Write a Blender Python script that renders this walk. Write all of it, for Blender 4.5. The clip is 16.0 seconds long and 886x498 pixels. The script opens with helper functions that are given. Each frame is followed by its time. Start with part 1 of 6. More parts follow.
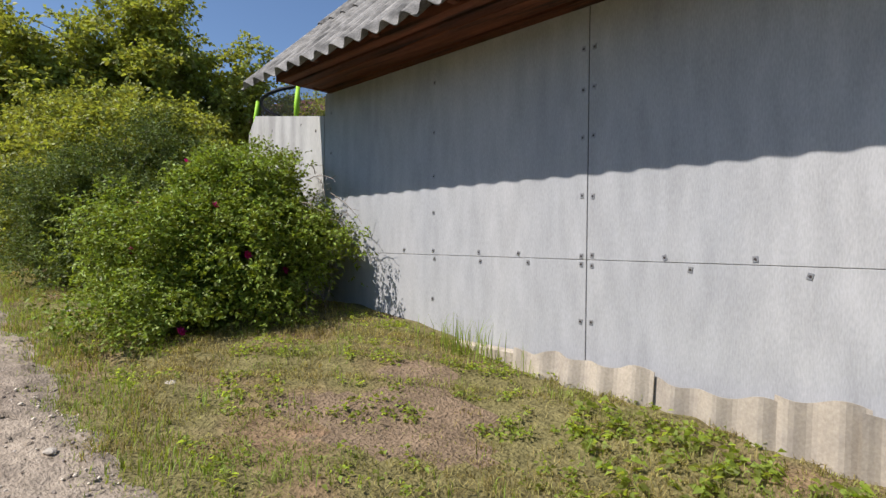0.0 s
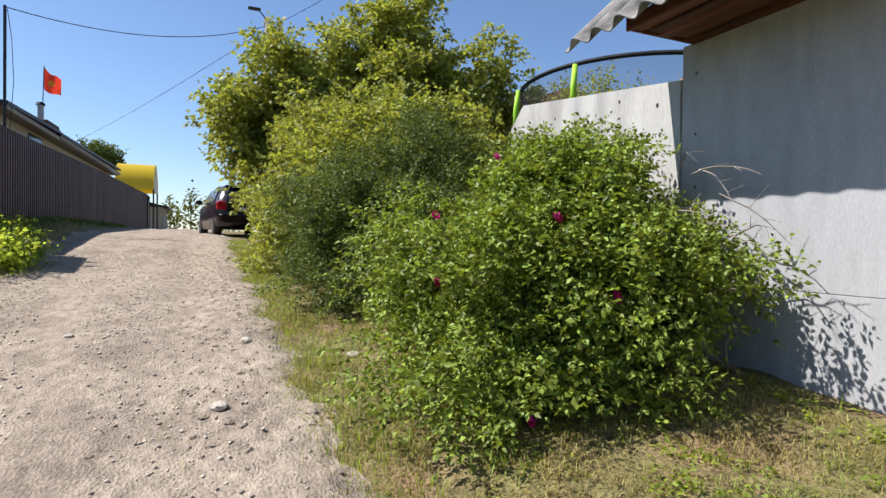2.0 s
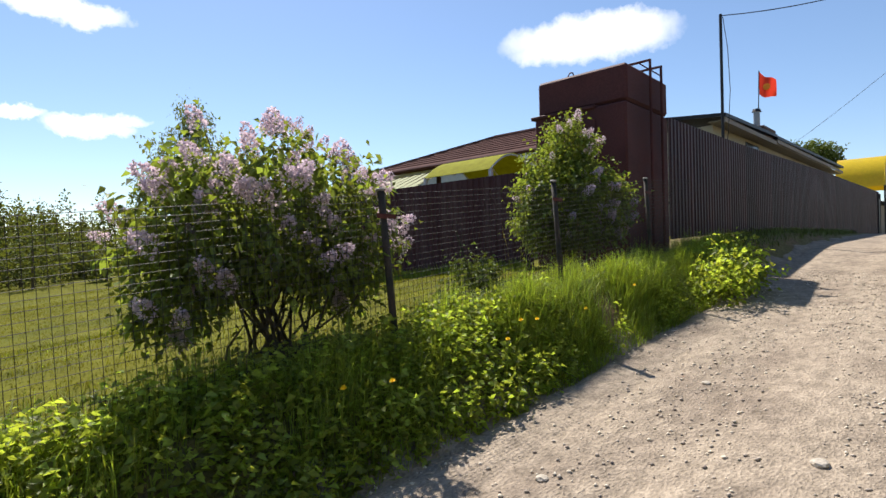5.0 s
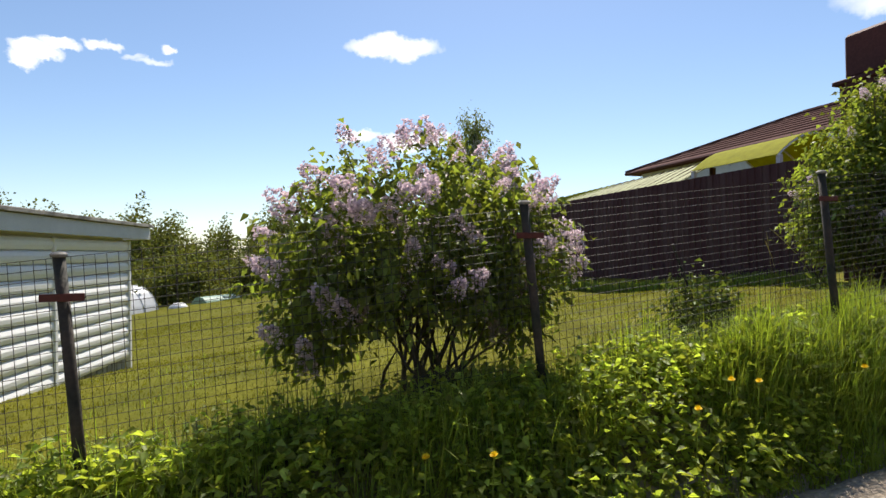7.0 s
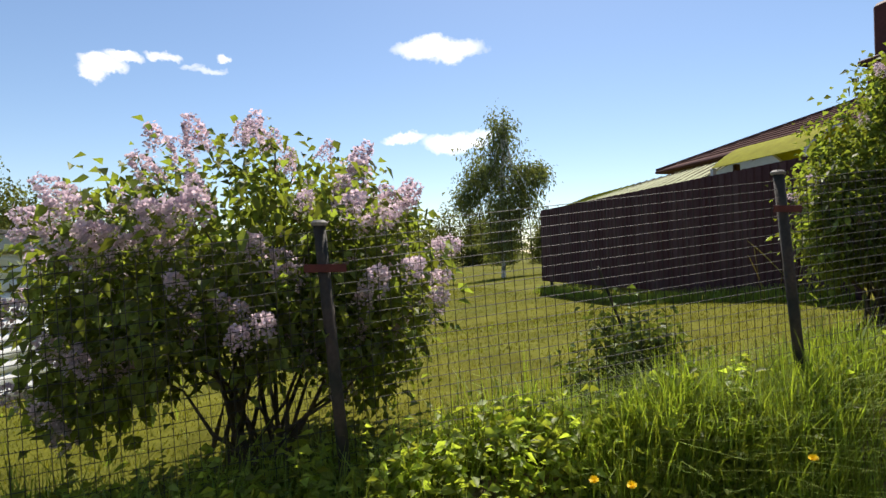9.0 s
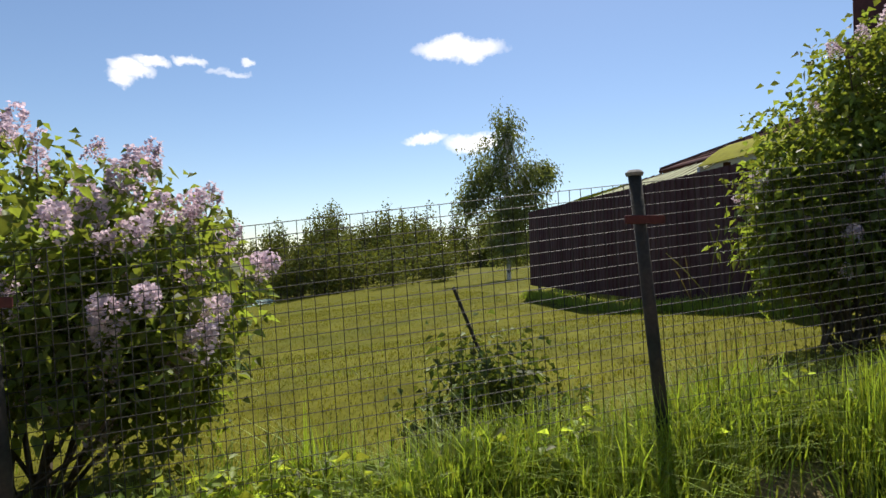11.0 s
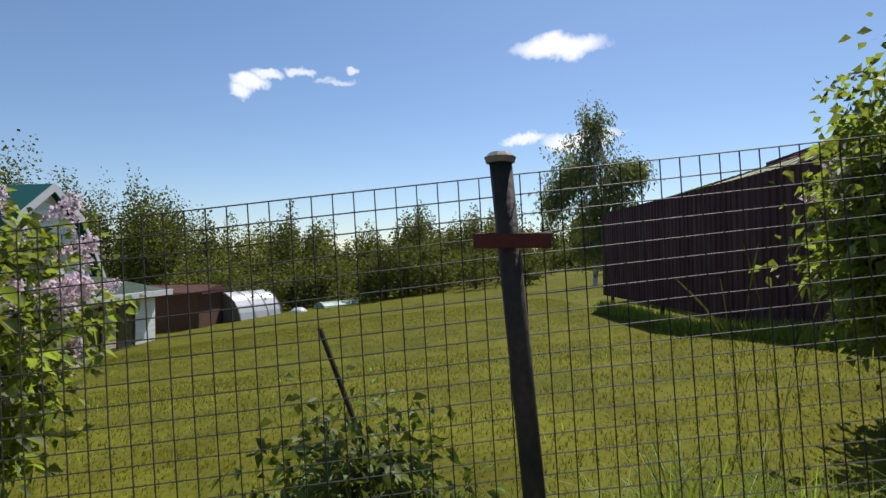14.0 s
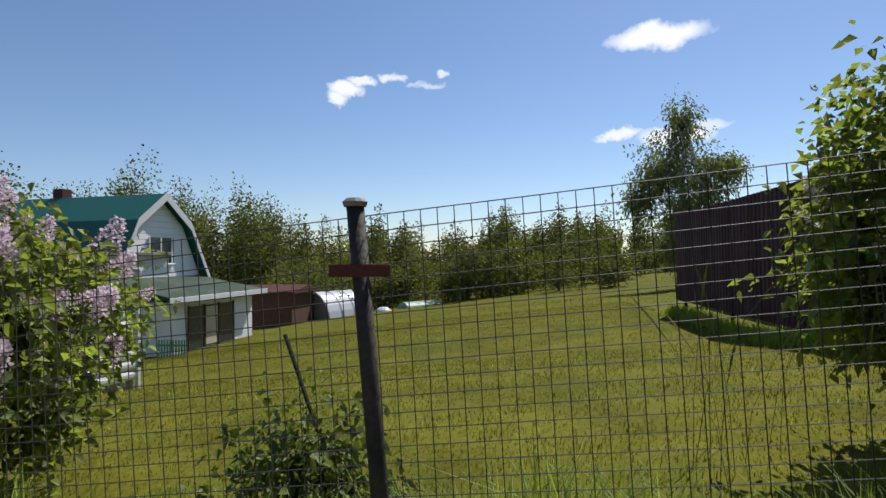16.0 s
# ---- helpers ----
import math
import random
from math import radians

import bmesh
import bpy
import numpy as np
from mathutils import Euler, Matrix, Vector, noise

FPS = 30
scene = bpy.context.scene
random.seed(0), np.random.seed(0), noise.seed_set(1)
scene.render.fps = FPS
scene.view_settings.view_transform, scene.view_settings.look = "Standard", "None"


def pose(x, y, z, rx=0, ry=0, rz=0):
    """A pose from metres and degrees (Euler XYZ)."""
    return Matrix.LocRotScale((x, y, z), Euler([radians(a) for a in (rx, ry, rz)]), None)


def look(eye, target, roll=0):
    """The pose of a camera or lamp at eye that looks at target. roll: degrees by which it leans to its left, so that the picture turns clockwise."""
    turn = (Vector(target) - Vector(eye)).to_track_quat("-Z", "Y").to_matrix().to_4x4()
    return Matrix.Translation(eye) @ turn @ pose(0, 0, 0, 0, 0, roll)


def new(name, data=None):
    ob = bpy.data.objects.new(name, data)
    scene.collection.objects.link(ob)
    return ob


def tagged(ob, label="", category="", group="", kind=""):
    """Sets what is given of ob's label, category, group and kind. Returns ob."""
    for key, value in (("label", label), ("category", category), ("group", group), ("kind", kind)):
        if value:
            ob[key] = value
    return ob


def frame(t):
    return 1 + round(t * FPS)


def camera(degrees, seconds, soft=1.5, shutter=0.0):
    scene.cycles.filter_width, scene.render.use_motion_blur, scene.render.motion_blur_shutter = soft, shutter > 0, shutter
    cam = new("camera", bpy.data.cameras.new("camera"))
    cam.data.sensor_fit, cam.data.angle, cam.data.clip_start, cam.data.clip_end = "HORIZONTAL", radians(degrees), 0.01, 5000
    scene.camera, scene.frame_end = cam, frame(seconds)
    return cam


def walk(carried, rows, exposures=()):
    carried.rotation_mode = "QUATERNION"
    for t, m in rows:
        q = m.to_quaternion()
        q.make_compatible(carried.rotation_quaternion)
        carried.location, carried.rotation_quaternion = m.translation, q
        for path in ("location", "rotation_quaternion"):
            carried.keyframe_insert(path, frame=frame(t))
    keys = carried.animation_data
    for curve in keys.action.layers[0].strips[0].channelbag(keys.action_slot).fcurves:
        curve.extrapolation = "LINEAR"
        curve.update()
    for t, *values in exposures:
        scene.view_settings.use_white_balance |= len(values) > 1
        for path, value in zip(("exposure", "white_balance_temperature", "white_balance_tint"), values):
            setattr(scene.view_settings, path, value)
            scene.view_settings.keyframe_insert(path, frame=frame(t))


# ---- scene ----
cam = camera(78.1, 16.0)
PATH = [
    (0, (-0.218, -0.018, 1.556), (1.186, 1.407, 1.535), 0.6),
    (0.5, (-0.26, 0.585, 1.602), (1.042, 2.1, 1.60), 0.6),
    (1, (-0.159, 1.227, 1.682), (0.975, 2.873, 1.648), 0.4),
    (1.5, (-0.143, 1.845, 1.731), (0.847, 3.582, 1.701), 0.5),
    (2, (-0.163, 2.43, 1.738), (0.645, 4.259, 1.713), 0.7),
    (2.5, (-0.193, 2.902, 1.762), (0.429, 4.802, 1.75), 0.9),
    (3, (-0.239, 3.356, 1.758), (0.194, 5.308, 1.774), 1.5),
    (3.5, (-0.378, 3.963, 1.792), (-0.33, 5.962, 1.767), -0.9),
    (4, (-0.591, 4.434, 1.878), (-1.057, 6.379, 1.863), -0.6),
    (4.5, (-0.662, 4.744, 1.904), (-1.624, 6.497, 1.901), -1.3),
    (5, (-0.756, 4.962, 1.918), (-2.11, 6.434, 1.923), -1.2),
    (7.5, (-0.9, 6.325, 2.077), (-2.829, 6.855, 2.091), -0.9),
    (8, (-1.092, 6.652, 2.064), (-3.032, 7.136, 2.075), -0.8),
    (8.5, (-1.213, 6.977, 2.13), (-3.159, 7.442, 2.14), -1.0),
    (9, (-1.288, 7.298, 2.192), (-3.236, 7.751, 2.211), -1.2),
    (9.5, (-1.376, 7.616, 2.207), (-3.326, 8.061, 2.223), -1.3),
    (10, (-1.412, 7.869, 2.228), (-3.363, 8.312, 2.246), -1.3),
    (12.5, (-2.119, 8.928, 2.28), (-4.11, 9.116, 2.295), -0.9),
    (13, (-2.287, 9.041, 2.291), (-4.282, 9.175, 2.308), -0.7),
    (13.5, (-2.344, 9.215, 2.317), (-4.342, 9.3, 2.341), -0.8),
    (14, (-2.315, 9.314, 2.34), (-4.314, 9.341, 2.371), -0.7),
    (14.5, (-2.24, 9.402, 2.356), (-4.238, 9.349, 2.392), -0.6),
    (15, (-2.229, 9.555, 2.376), (-4.226, 9.439, 2.406), -0.9),
    (15.5, (-2.189, 9.715, 2.398), (-4.177, 9.497, 2.43), -0.7),
    (16, (-2.102, 9.887, 2.4), (-4.079, 9.586, 2.436), -0.7),
]
EXPOSURES = [(0.0, 0.36, 6300, 14), (1.0, 0.52, 6250, 14), (2.5, 0.72, 6200, 14), (4.0, 0.58, 6250, 14), (5.0, 0.70, 6600, 12),
             (7.5, 0.66, 6800, 12), (10.0, 0.56, 6750, 12), (12.5, 0.28, 6400, 12), (16.0, 0.2, 6250, 13)]
walk(cam, [(t, look(eye, target, roll)) for t, eye, target, roll in PATH], exposures=EXPOSURES)

# ---- sky and sun ----
SUN_AZ, SUN_EL = radians(154), radians(52)      # azimuth from +x towards +y
SUN_DIR = Vector((math.cos(SUN_AZ) * math.cos(SUN_EL), math.sin(SUN_AZ) * math.cos(SUN_EL), math.sin(SUN_EL)))
world = bpy.data.worlds.new("sky")
scene.world = world
world.use_nodes = True
wn, wl = world.node_tree.nodes, world.node_tree.links
wn.clear()
w_out = wn.new("ShaderNodeOutputWorld")
w_bg = wn.new("ShaderNodeBackground")
w_sky = wn.new("ShaderNodeTexSky")
w_sky.sky_type, w_sky.sun_disc = "NISHITA", False
w_sky.sun_elevation = SUN_EL
w_sky.sun_rotation = math.atan2(SUN_DIR.x, SUN_DIR.y)
w_sky.air_density, w_sky.dust_density, w_sky.ozone_density = 1.0, 0.2, 3.2
w_bg.inputs["Strength"].default_value = 0.094
w_mix = wn.new("ShaderNodeMix")
w_mix.data_type = "RGBA"
w_mix.inputs["B"].default_value = (9.5, 9.6, 9.8, 1)
w_hsv = wn.new("ShaderNodeHueSaturation")
w_hsv.inputs["Saturation"].default_value = 1.02
wl.new(w_sky.outputs[0], w_hsv.inputs["Color"])
wl.new(w_hsv.outputs[0], w_mix.inputs["A"])
wl.new(w_mix.outputs["Result"], w_bg.inputs["Color"])
wl.new(w_bg.outputs[0], w_out.inputs["Surface"])
# small fair-weather clouds, as soft lumps on the dome
w_co = wn.new("ShaderNodeTexCoord")
w_noise = wn.new("ShaderNodeTexNoise")
w_noise.inputs["Scale"].default_value, w_noise.inputs["Detail"].default_value, w_noise.inputs["Roughness"].default_value = 22.0, 8.0, 0.62
w_warp = wn.new("ShaderNodeVectorMath")
w_warp.operation = "MULTIPLY_ADD"
w_warp.inputs[1].default_value = (0.05, 0.05, 0.05)
wl.new(w_co.outputs["Generated"], w_noise.inputs["Vector"])
wl.new(w_noise.outputs["Color"], w_warp.inputs[0])
wl.new(w_co.outputs["Generated"], w_warp.inputs[2])
CLOUDS = [  # azimuth left of +y, elevation, half width, half height (degrees), density
    (77.0, 20.6, 4.3, 1.15, 1.0), (80.5, 11.9, 2.2, 0.55, 0.85), (75.2, 11.4, 3.0, 0.9, 0.95), (72.6, 12.3, 1.8, 0.5, 0.6),
    (108.8, 17.2, 1.7, 0.65, 0.95), (109.6, 16.3, 1.0, 0.7, 0.9), (107.0, 18.0, 1.6, 0.45, 0.85), (103.8, 18.7, 1.4, 0.4, 0.75), (99.8, 17.6, 1.5, 0.32, 0.5), (101.6, 17.9, 1.0, 0.28, 0.4), (98.4, 18.8, 0.6, 0.3, 0.7),
    (27.3, 20.3, 7.4, 2.1, 1.0), (23.2, 20.8, 3.0, 1.7, 0.9), (32.0, 19.2, 3.0, 1.0, 0.6)]
last = None
for az, el, hw, hh, dens in CLOUDS:
    a, e = radians(az), radians(el)
    c = Vector((-math.sin(a) * math.cos(e), math.cos(a) * math.cos(e), math.sin(e)))
    east = Vector((math.cos(a), math.sin(a), 0))
    up = Vector((math.sin(a) * math.sin(e), -math.cos(a) * math.sin(e), math.cos(e)))
    sub = wn.new("ShaderNodeVectorMath")
    sub.operation = "SUBTRACT"
    sub.inputs[1].default_value = c + Vector((0.025, 0.025, 0.025))
    wl.new(w_warp.outputs[0], sub.inputs[0])
    terms = []
    for axis, half in ((east, hw), (up, hh), (c, 20)):
        d = wn.new("ShaderNodeVectorMath")
        d.operation = "DOT_PRODUCT"
        d.inputs[1].default_value = axis / radians(half)
        wl.new(sub.outputs[0], d.inputs[0])
        sq = wn.new("ShaderNodeMath")
        sq.operation = "POWER"
        sq.inputs[1].default_value = 2
        wl.new(d.outputs["Value"], sq.inputs[0])
        terms.append(sq)
    add = wn.new("ShaderNodeMath")
    wl.new(terms[0].outputs[0], add.inputs[0])
    wl.new(terms[1].outputs[0], add.inputs[1])
    add2 = wn.new("ShaderNodeMath")
    wl.new(add.outputs[0], add2.inputs[0])
    wl.new(terms[2].outputs[0], add2.inputs[1])
    ramp = wn.new("ShaderNodeMapRange")
    ramp.inputs["From Min"].default_value, ramp.inputs["From Max"].default_value = 1.45, 0.3
    ramp.inputs["To Min"].default_value, ramp.inputs["To Max"].default_value = 0.0, dens
    wl.new(add2.outputs[0], ramp.inputs["Value"])
    if last is None:
        last = ramp.outputs[0]
    else:
        mx = wn.new("ShaderNodeMath")
        mx.operation = "MAXIMUM"
        wl.new(last, mx.inputs[0])
        wl.new(ramp.outputs[0], mx.inputs[1])
        last = mx.outputs[0]
wl.new(last, w_mix.inputs["Factor"])

sun_data = bpy.data.lights.new("sun", "SUN")
sun_data.energy, sun_data.angle, sun_data.color = 5.0, radians(0.53), (1.0, 0.95, 0.87)
sun = new("sun", sun_data)
sun.matrix_world = look(SUN_DIR * 50, (0, 0, 0))

# ---- materials ----
def mat(name, color, rough=0.8, metal=0.0, spec=0.3, var=0.25, scale=6.0, fine=60.0, bump=0.15, dist=0.01,
        second=None, second_scale=1.5, second_edge=(0.45, 0.65), island=0.0, translucent=0.0, tcolor=None, stretch=(1, 1, 1), obrand=0.0, coarse=False):
    m = bpy.data.materials.new(name)
    m.use_nodes = True
    n, l = m.node_tree.nodes, m.node_tree.links
    b = n["Principled BSDF"]
    out = n["Material Output"]
    b.inputs["Roughness"].default_value, b.inputs["Metallic"].default_value = rough, metal
    b.inputs["Specular IOR Level"].default_value = spec
    co = n.new("ShaderNodeTexCoord")
    mp = n.new("ShaderNodeMapping")
    mp.inputs["Scale"].default_value = stretch
    l.new(co.outputs["Object"], mp.inputs["Vector"])
    n1, n2 = n.new("ShaderNodeTexNoise"), n.new("ShaderNodeTexNoise")
    for nn, s in ((n1, scale), (n2, fine)):
        nn.inputs["Scale"].default_value, nn.inputs["Detail"].default_value = s, 5
        l.new(mp.outputs[0], nn.inputs["Vector"])
    base = n.new("ShaderNodeMix")
    base.data_type = "RGBA"
    base.inputs["A"].default_value, base.inputs["B"].default_value = (*color, 1), (*(second or color), 1)
    if second:
        n3 = n.new("ShaderNodeTexNoise")
        n3.inputs["Scale"].default_value, n3.inputs["Detail"].default_value = second_scale, 7
        l.new(mp.outputs[0], n3.inputs["Vector"])
        r = n.new("ShaderNodeMapRange")
        r.inputs["From Min"].default_value, r.inputs["From Max"].default_value = second_edge
        l.new(n3.outputs["Fac"], r.inputs["Value"])
        l.new(r.outputs[0], base.inputs["Factor"])
    else:
        base.inputs["Factor"].default_value = 0
    mul = n.new("ShaderNodeMath")
    l.new(n1.outputs["Fac"], mul.inputs[0])
    l.new(n2.outputs["Fac"], mul.inputs[1])
    value = n.new("ShaderNodeMapRange")
    value.inputs["From Min"].default_value, value.inputs["From Max"].default_value = 0.7, 1.3
    value.inputs["To Min"].default_value, value.inputs["To Max"].default_value = 1 - var, 1 + var
    l.new(mul.outputs[0], value.inputs["Value"])
    last = value.outputs[0]
    if island or obrand:
        if island:
            src = n.new("ShaderNodeNewGeometry").outputs["Random Per Island"]
        else:
            src = n.new("ShaderNodeObjectInfo").outputs["Random"]
        k = island or obrand
        ir = n.new("ShaderNodeMapRange")
        ir.inputs["To Min"].default_value, ir.inputs["To Max"].default_value = 1 - k, 1 + k
        l.new(src, ir.inputs["Value"])
        mm = n.new("ShaderNodeMath")
        mm.operation = "MULTIPLY"
        l.new(last, mm.inputs[0])
        l.new(ir.outputs[0], mm.inputs[1])
        last = mm.outputs[0]
    hsv = n.new("ShaderNodeHueSaturation")
    l.new(base.outputs["Result"], hsv.inputs["Color"])
    l.new(last, hsv.inputs["Value"])
    if island:
        hr = n.new("ShaderNodeMapRange")
        hr.inputs["To Min"].default_value, hr.inputs["To Max"].default_value = 0.485, 0.515
        l.new(src, hr.inputs["Value"])
        l.new(hr.outputs[0], hsv.inputs["Hue"])
    l.new(hsv.outputs[0], b.inputs["Base Color"])
    if bump:
        bp = n.new("ShaderNodeBump")
        bp.inputs["Strength"].default_value, bp.inputs["Distance"].default_value = bump, dist
        l.new(mul.outputs[0] if coarse else n2.outputs["Fac"], bp.inputs["Height"])
        l.new(bp.outputs[0], b.inputs["Normal"])
    if translucent:
        tr = n.new("ShaderNodeBsdfTranslucent")
        th = n.new("ShaderNodeMix")
        th.data_type, th.blend_type = "RGBA", "MULTIPLY"
        th.inputs["Factor"].default_value = 1
        th.inputs["B"].default_value = (*(tcolor or (1.6, 1.5, 0.6)), 1)
        l.new(hsv.outputs[0], th.inputs["A"])
        l.new(th.outputs["Result"], tr.inputs["Color"])
        ms = n.new("ShaderNodeMixShader")
        ms.inputs[0].default_value = translucent
        l.new(b.outputs[0], ms.inputs[1])
        l.new(tr.outputs[0], ms.inputs[2])
        l.new(ms.outputs[0], out.inputs["Surface"])
    return m


M_ROAD = mat("dry_dirt_road", (0.33, 0.272, 0.208), 0.95, var=0.4, scale=8, fine=46, bump=0.8, dist=0.02, coarse=True, second=(0.235, 0.19, 0.147), second_scale=1.3, second_edge=(0.45, 0.68), stretch=(1.5, 0.85, 1), spec=0.06)
M_STONE = mat("road_stones", (0.50, 0.43, 0.35), 0.9, var=0.2, island=0.5, scale=9, fine=80, bump=0.4, spec=0.15)
M_GROUND = mat("grassy_soil", (0.19, 0.165, 0.07), 0.95, var=0.45, scale=9, fine=40, bump=1.0, dist=0.04, coarse=True, second=(0.25, 0.165, 0.10), second_scale=1.1, second_edge=(0.5, 0.68), spec=0.1)
M_LAWN = mat("meadow_grass_ground", (0.114, 0.112, 0.012), 0.95, var=0.35, scale=1.6, fine=30, bump=0.25, dist=0.012, second=(0.09, 0.096, 0.012), second_scale=0.7, spec=0.06)
M_SOIL = mat("bare_brown_soil", (0.235, 0.17, 0.11), 0.95, var=0.4, scale=5, fine=45, bump=1.0, dist=0.04, coarse=True, second=(0.28, 0.20, 0.13), second_scale=2, spec=0.08)
M_BLADE_DRY = mat("short_dry_grass", (0.30, 0.245, 0.10), 0.7, var=0.2, island=0.5, bump=0, translucent=0.3, second=(0.20, 0.25, 0.05), second_scale=1.2, spec=0.15)
M_BLADE = mat("long_green_grass", (0.215, 0.285, 0.048), 0.55, var=0.2, island=0.4, bump=0, translucent=0.45, spec=0.3)
M_LAWNBLADE = mat("lawn_blades", (0.125, 0.128, 0.014), 0.65, var=0.25, island=0.35, bump=0, translucent=0.45, second=(0.11, 0.12, 0.014), second_scale=0.5, spec=0.12)
M_HERB = mat("nettle_leaves", (0.255, 0.315, 0.065), 0.5, var=0.3, island=0.5, bump=0, translucent=0.62, tcolor=(1.7, 1.6, 0.65), spec=0.35)
M_ROSELEAF = mat("rose_leaves", (0.205, 0.262, 0.042), 0.5, var=0.25, island=0.6, bump=0, translucent=0.26, spec=0.28)
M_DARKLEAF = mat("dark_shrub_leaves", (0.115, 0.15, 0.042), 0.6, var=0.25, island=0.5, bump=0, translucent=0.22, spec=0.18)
M_TREELEAF = mat("tree_leaves", (0.275, 0.30, 0.07), 0.5, var=0.25, island=0.45, bump=0, translucent=0.36, spec=0.28)
M_LILACLEAF = mat("lilac_leaves", (0.15, 0.19, 0.05), 0.55, var=0.2, island=0.45, bump=0, translucent=0.5, tcolor=(1.7, 1.6, 0.6), spec=0.25)
M_LILAC = mat("lilac_florets", (0.64, 0.55, 0.61), 0.7, var=0.1, island=0.3, bump=0, translucent=0.45, tcolor=(1.25, 1.15, 1.15), spec=0.1)
M_FOREST = mat("far_wood_leaves", (0.10, 0.115, 0.034), 0.75, var=0.35, scale=0.25, island=0.5, bump=0, translucent=0.3, second=(0.135, 0.15, 0.04), second_scale=0.16, second_edge=(0.48, 0.6), spec=0.1)
M_BIRCHLEAF = mat("birch_leaves", (0.15, 0.18, 0.075), 0.6, var=0.2, island=0.4, bump=0, translucent=0.35, spec=0.2)
M_BARK = mat("dark_bark", (0.085, 0.065, 0.045), 0.9, var=0.3, scale=12, bump=0.6, dist=0.01)
M_BIRCHBARK = mat("birch_bark", (0.55, 0.53, 0.49), 0.8, var=0.2, second=(0.07, 0.06, 0.055), second_scale=3, second_edge=(0.55, 0.6))
M_DRYTWIG = mat("dry_grey_twigs", (0.26, 0.22, 0.18), 0.9, var=0.2)
M_PANEL = mat("grey_cement_board", (0.375, 0.38, 0.385), 0.9, var=0.15, scale=7, fine=95, bump=0.3, dist=0.003, second=(0.455, 0.45, 0.44), second_scale=0.9, second_edge=(0.32, 0.72), stretch=(1, 1.2, 0.3), spec=0.12)
M_CONCRETE = mat("cast_concrete", (0.44, 0.43, 0.40), 0.9, var=0.14, scale=2.5, fine=30, bump=0.4, second=(0.33, 0.32, 0.30), second_scale=1.5, stretch=(1, 1, 0.4), spec=0.2)
M_SLATE = mat("weathered_corrugated_slate", (0.30, 0.285, 0.26), 0.95, var=0.34, scale=7, fine=70, bump=0.7, dist=0.012, second=(0.13, 0.125, 0.115), second_scale=5, second_edge=(0.46, 0.66), obrand=0.18, spec=0.08)
M_PLINTH = mat("sandy_corrugated_sheet", (0.45, 0.39, 0.31), 0.92, var=0.18, scale=4, fine=60, bump=0.3, dist=0.005, second=(0.36, 0.315, 0.26), second_scale=2.2, obrand=0.12, spec=0.1)
M_SOFFIT = mat("red_stained_boards", (0.13, 0.045, 0.024), 0.75, var=0.5, scale=2.5, fine=34, bump=0.5, second=(0.05, 0.026, 0.018), second_scale=2.4, second_edge=(0.5, 0.66), stretch=(7, 0.5, 7), obrand=0.3, spec=0.2)
M_BRACKET = mat("galvanised_bracket", (0.32, 0.32, 0.32), 0.5, metal=0.6, var=0.15)
M_RUST = mat("screw_heads", (0.07, 0.055, 0.05), 0.7, metal=0.4)
# near-black for the board joint, and for shade put in as colour behind gaps
M_SEAM = mat("dark_joint_and_gap_shade", (0.05, 0.05, 0.05), 0.9)
M_BROWNMETAL = mat("dark_red_painted_steel", (0.098, 0.034, 0.032), 0.7, var=0.25, scale=2, fine=40, bump=0.15, second=(0.065, 0.026, 0.026), second_scale=1.0, spec=0.15)
M_CORR = mat("brown_profiled_sheet", (0.062, 0.032, 0.034), 0.5, var=0.25, scale=1.5, fine=40, bump=0.06, second=(0.088, 0.036, 0.036), second_scale=0.6, stretch=(1, 1, 0.3), obrand=0.14, spec=0.24)
M_CORRBACK = mat("dark_sheet_back", (0.07, 0.03, 0.034), 0.6, var=0.2, scale=1.5, fine=40, bump=0.1, second=(0.085, 0.048, 0.05), second_scale=1.5, stretch=(2, 2, 0.4), spec=0.1)
M_POST = mat("dark_green_post_paint", (0.022, 0.025, 0.02), 0.75, var=0.3, scale=8, bump=0.3, second=(0.06, 0.045, 0.035), second_scale=5)
M_BAR = mat("red_brown_bar", (0.09, 0.022, 0.02), 0.6, var=0.25)
M_WIRE = mat("dull_fence_wire", (0.04, 0.037, 0.032), 0.7, metal=0.1, var=0.2)
M_CAP = mat("grey_post_cap", (0.20, 0.19, 0.17), 0.7, var=0.2)
M_WHITE = mat("white_vinyl_siding", (0.74, 0.74, 0.73), 0.55, var=0.06, scale=2, spec=0.35)
M_WHITEGREY = mat("grey_white_board", (0.55, 0.56, 0.57), 0.7, var=0.08)
M_GREENROOF = mat("green_metal_roof", (0.012, 0.10, 0.075), 0.45, var=0.12, spec=0.4)
M_SKIRT = mat("grey_skirting_boards", (0.27, 0.27, 0.26), 0.85, var=0.2, obrand=0.15)
M_YELLOW = mat("yellow_polycarbonate", (0.72, 0.56, 0.02), 0.35, var=0.08, translucent=0.4, tcolor=(1.3, 1.25, 0.6), spec=0.5)
M_YELLOWWALL = mat("lime_yellow_sheet", (0.30, 0.295, 0.03), 0.85, spec=0.05, var=0.2, translucent=0.25, tcolor=(1.3, 1.3, 0.5))
M_BROWNROOF = mat("brown_tile_roof", (0.10, 0.052, 0.046), 0.95, var=0.25, scale=3, spec=0.04)
M_FLAG = mat("red_flag_cloth", (0.62, 0.06, 0.03), 0.8, var=0.1, translucent=0.45, tcolor=(1.3, 0.9, 0.8))
M_FLAGY = mat("yellow_flag_print", (0.75, 0.45, 0.06), 0.8, translucent=0.4)
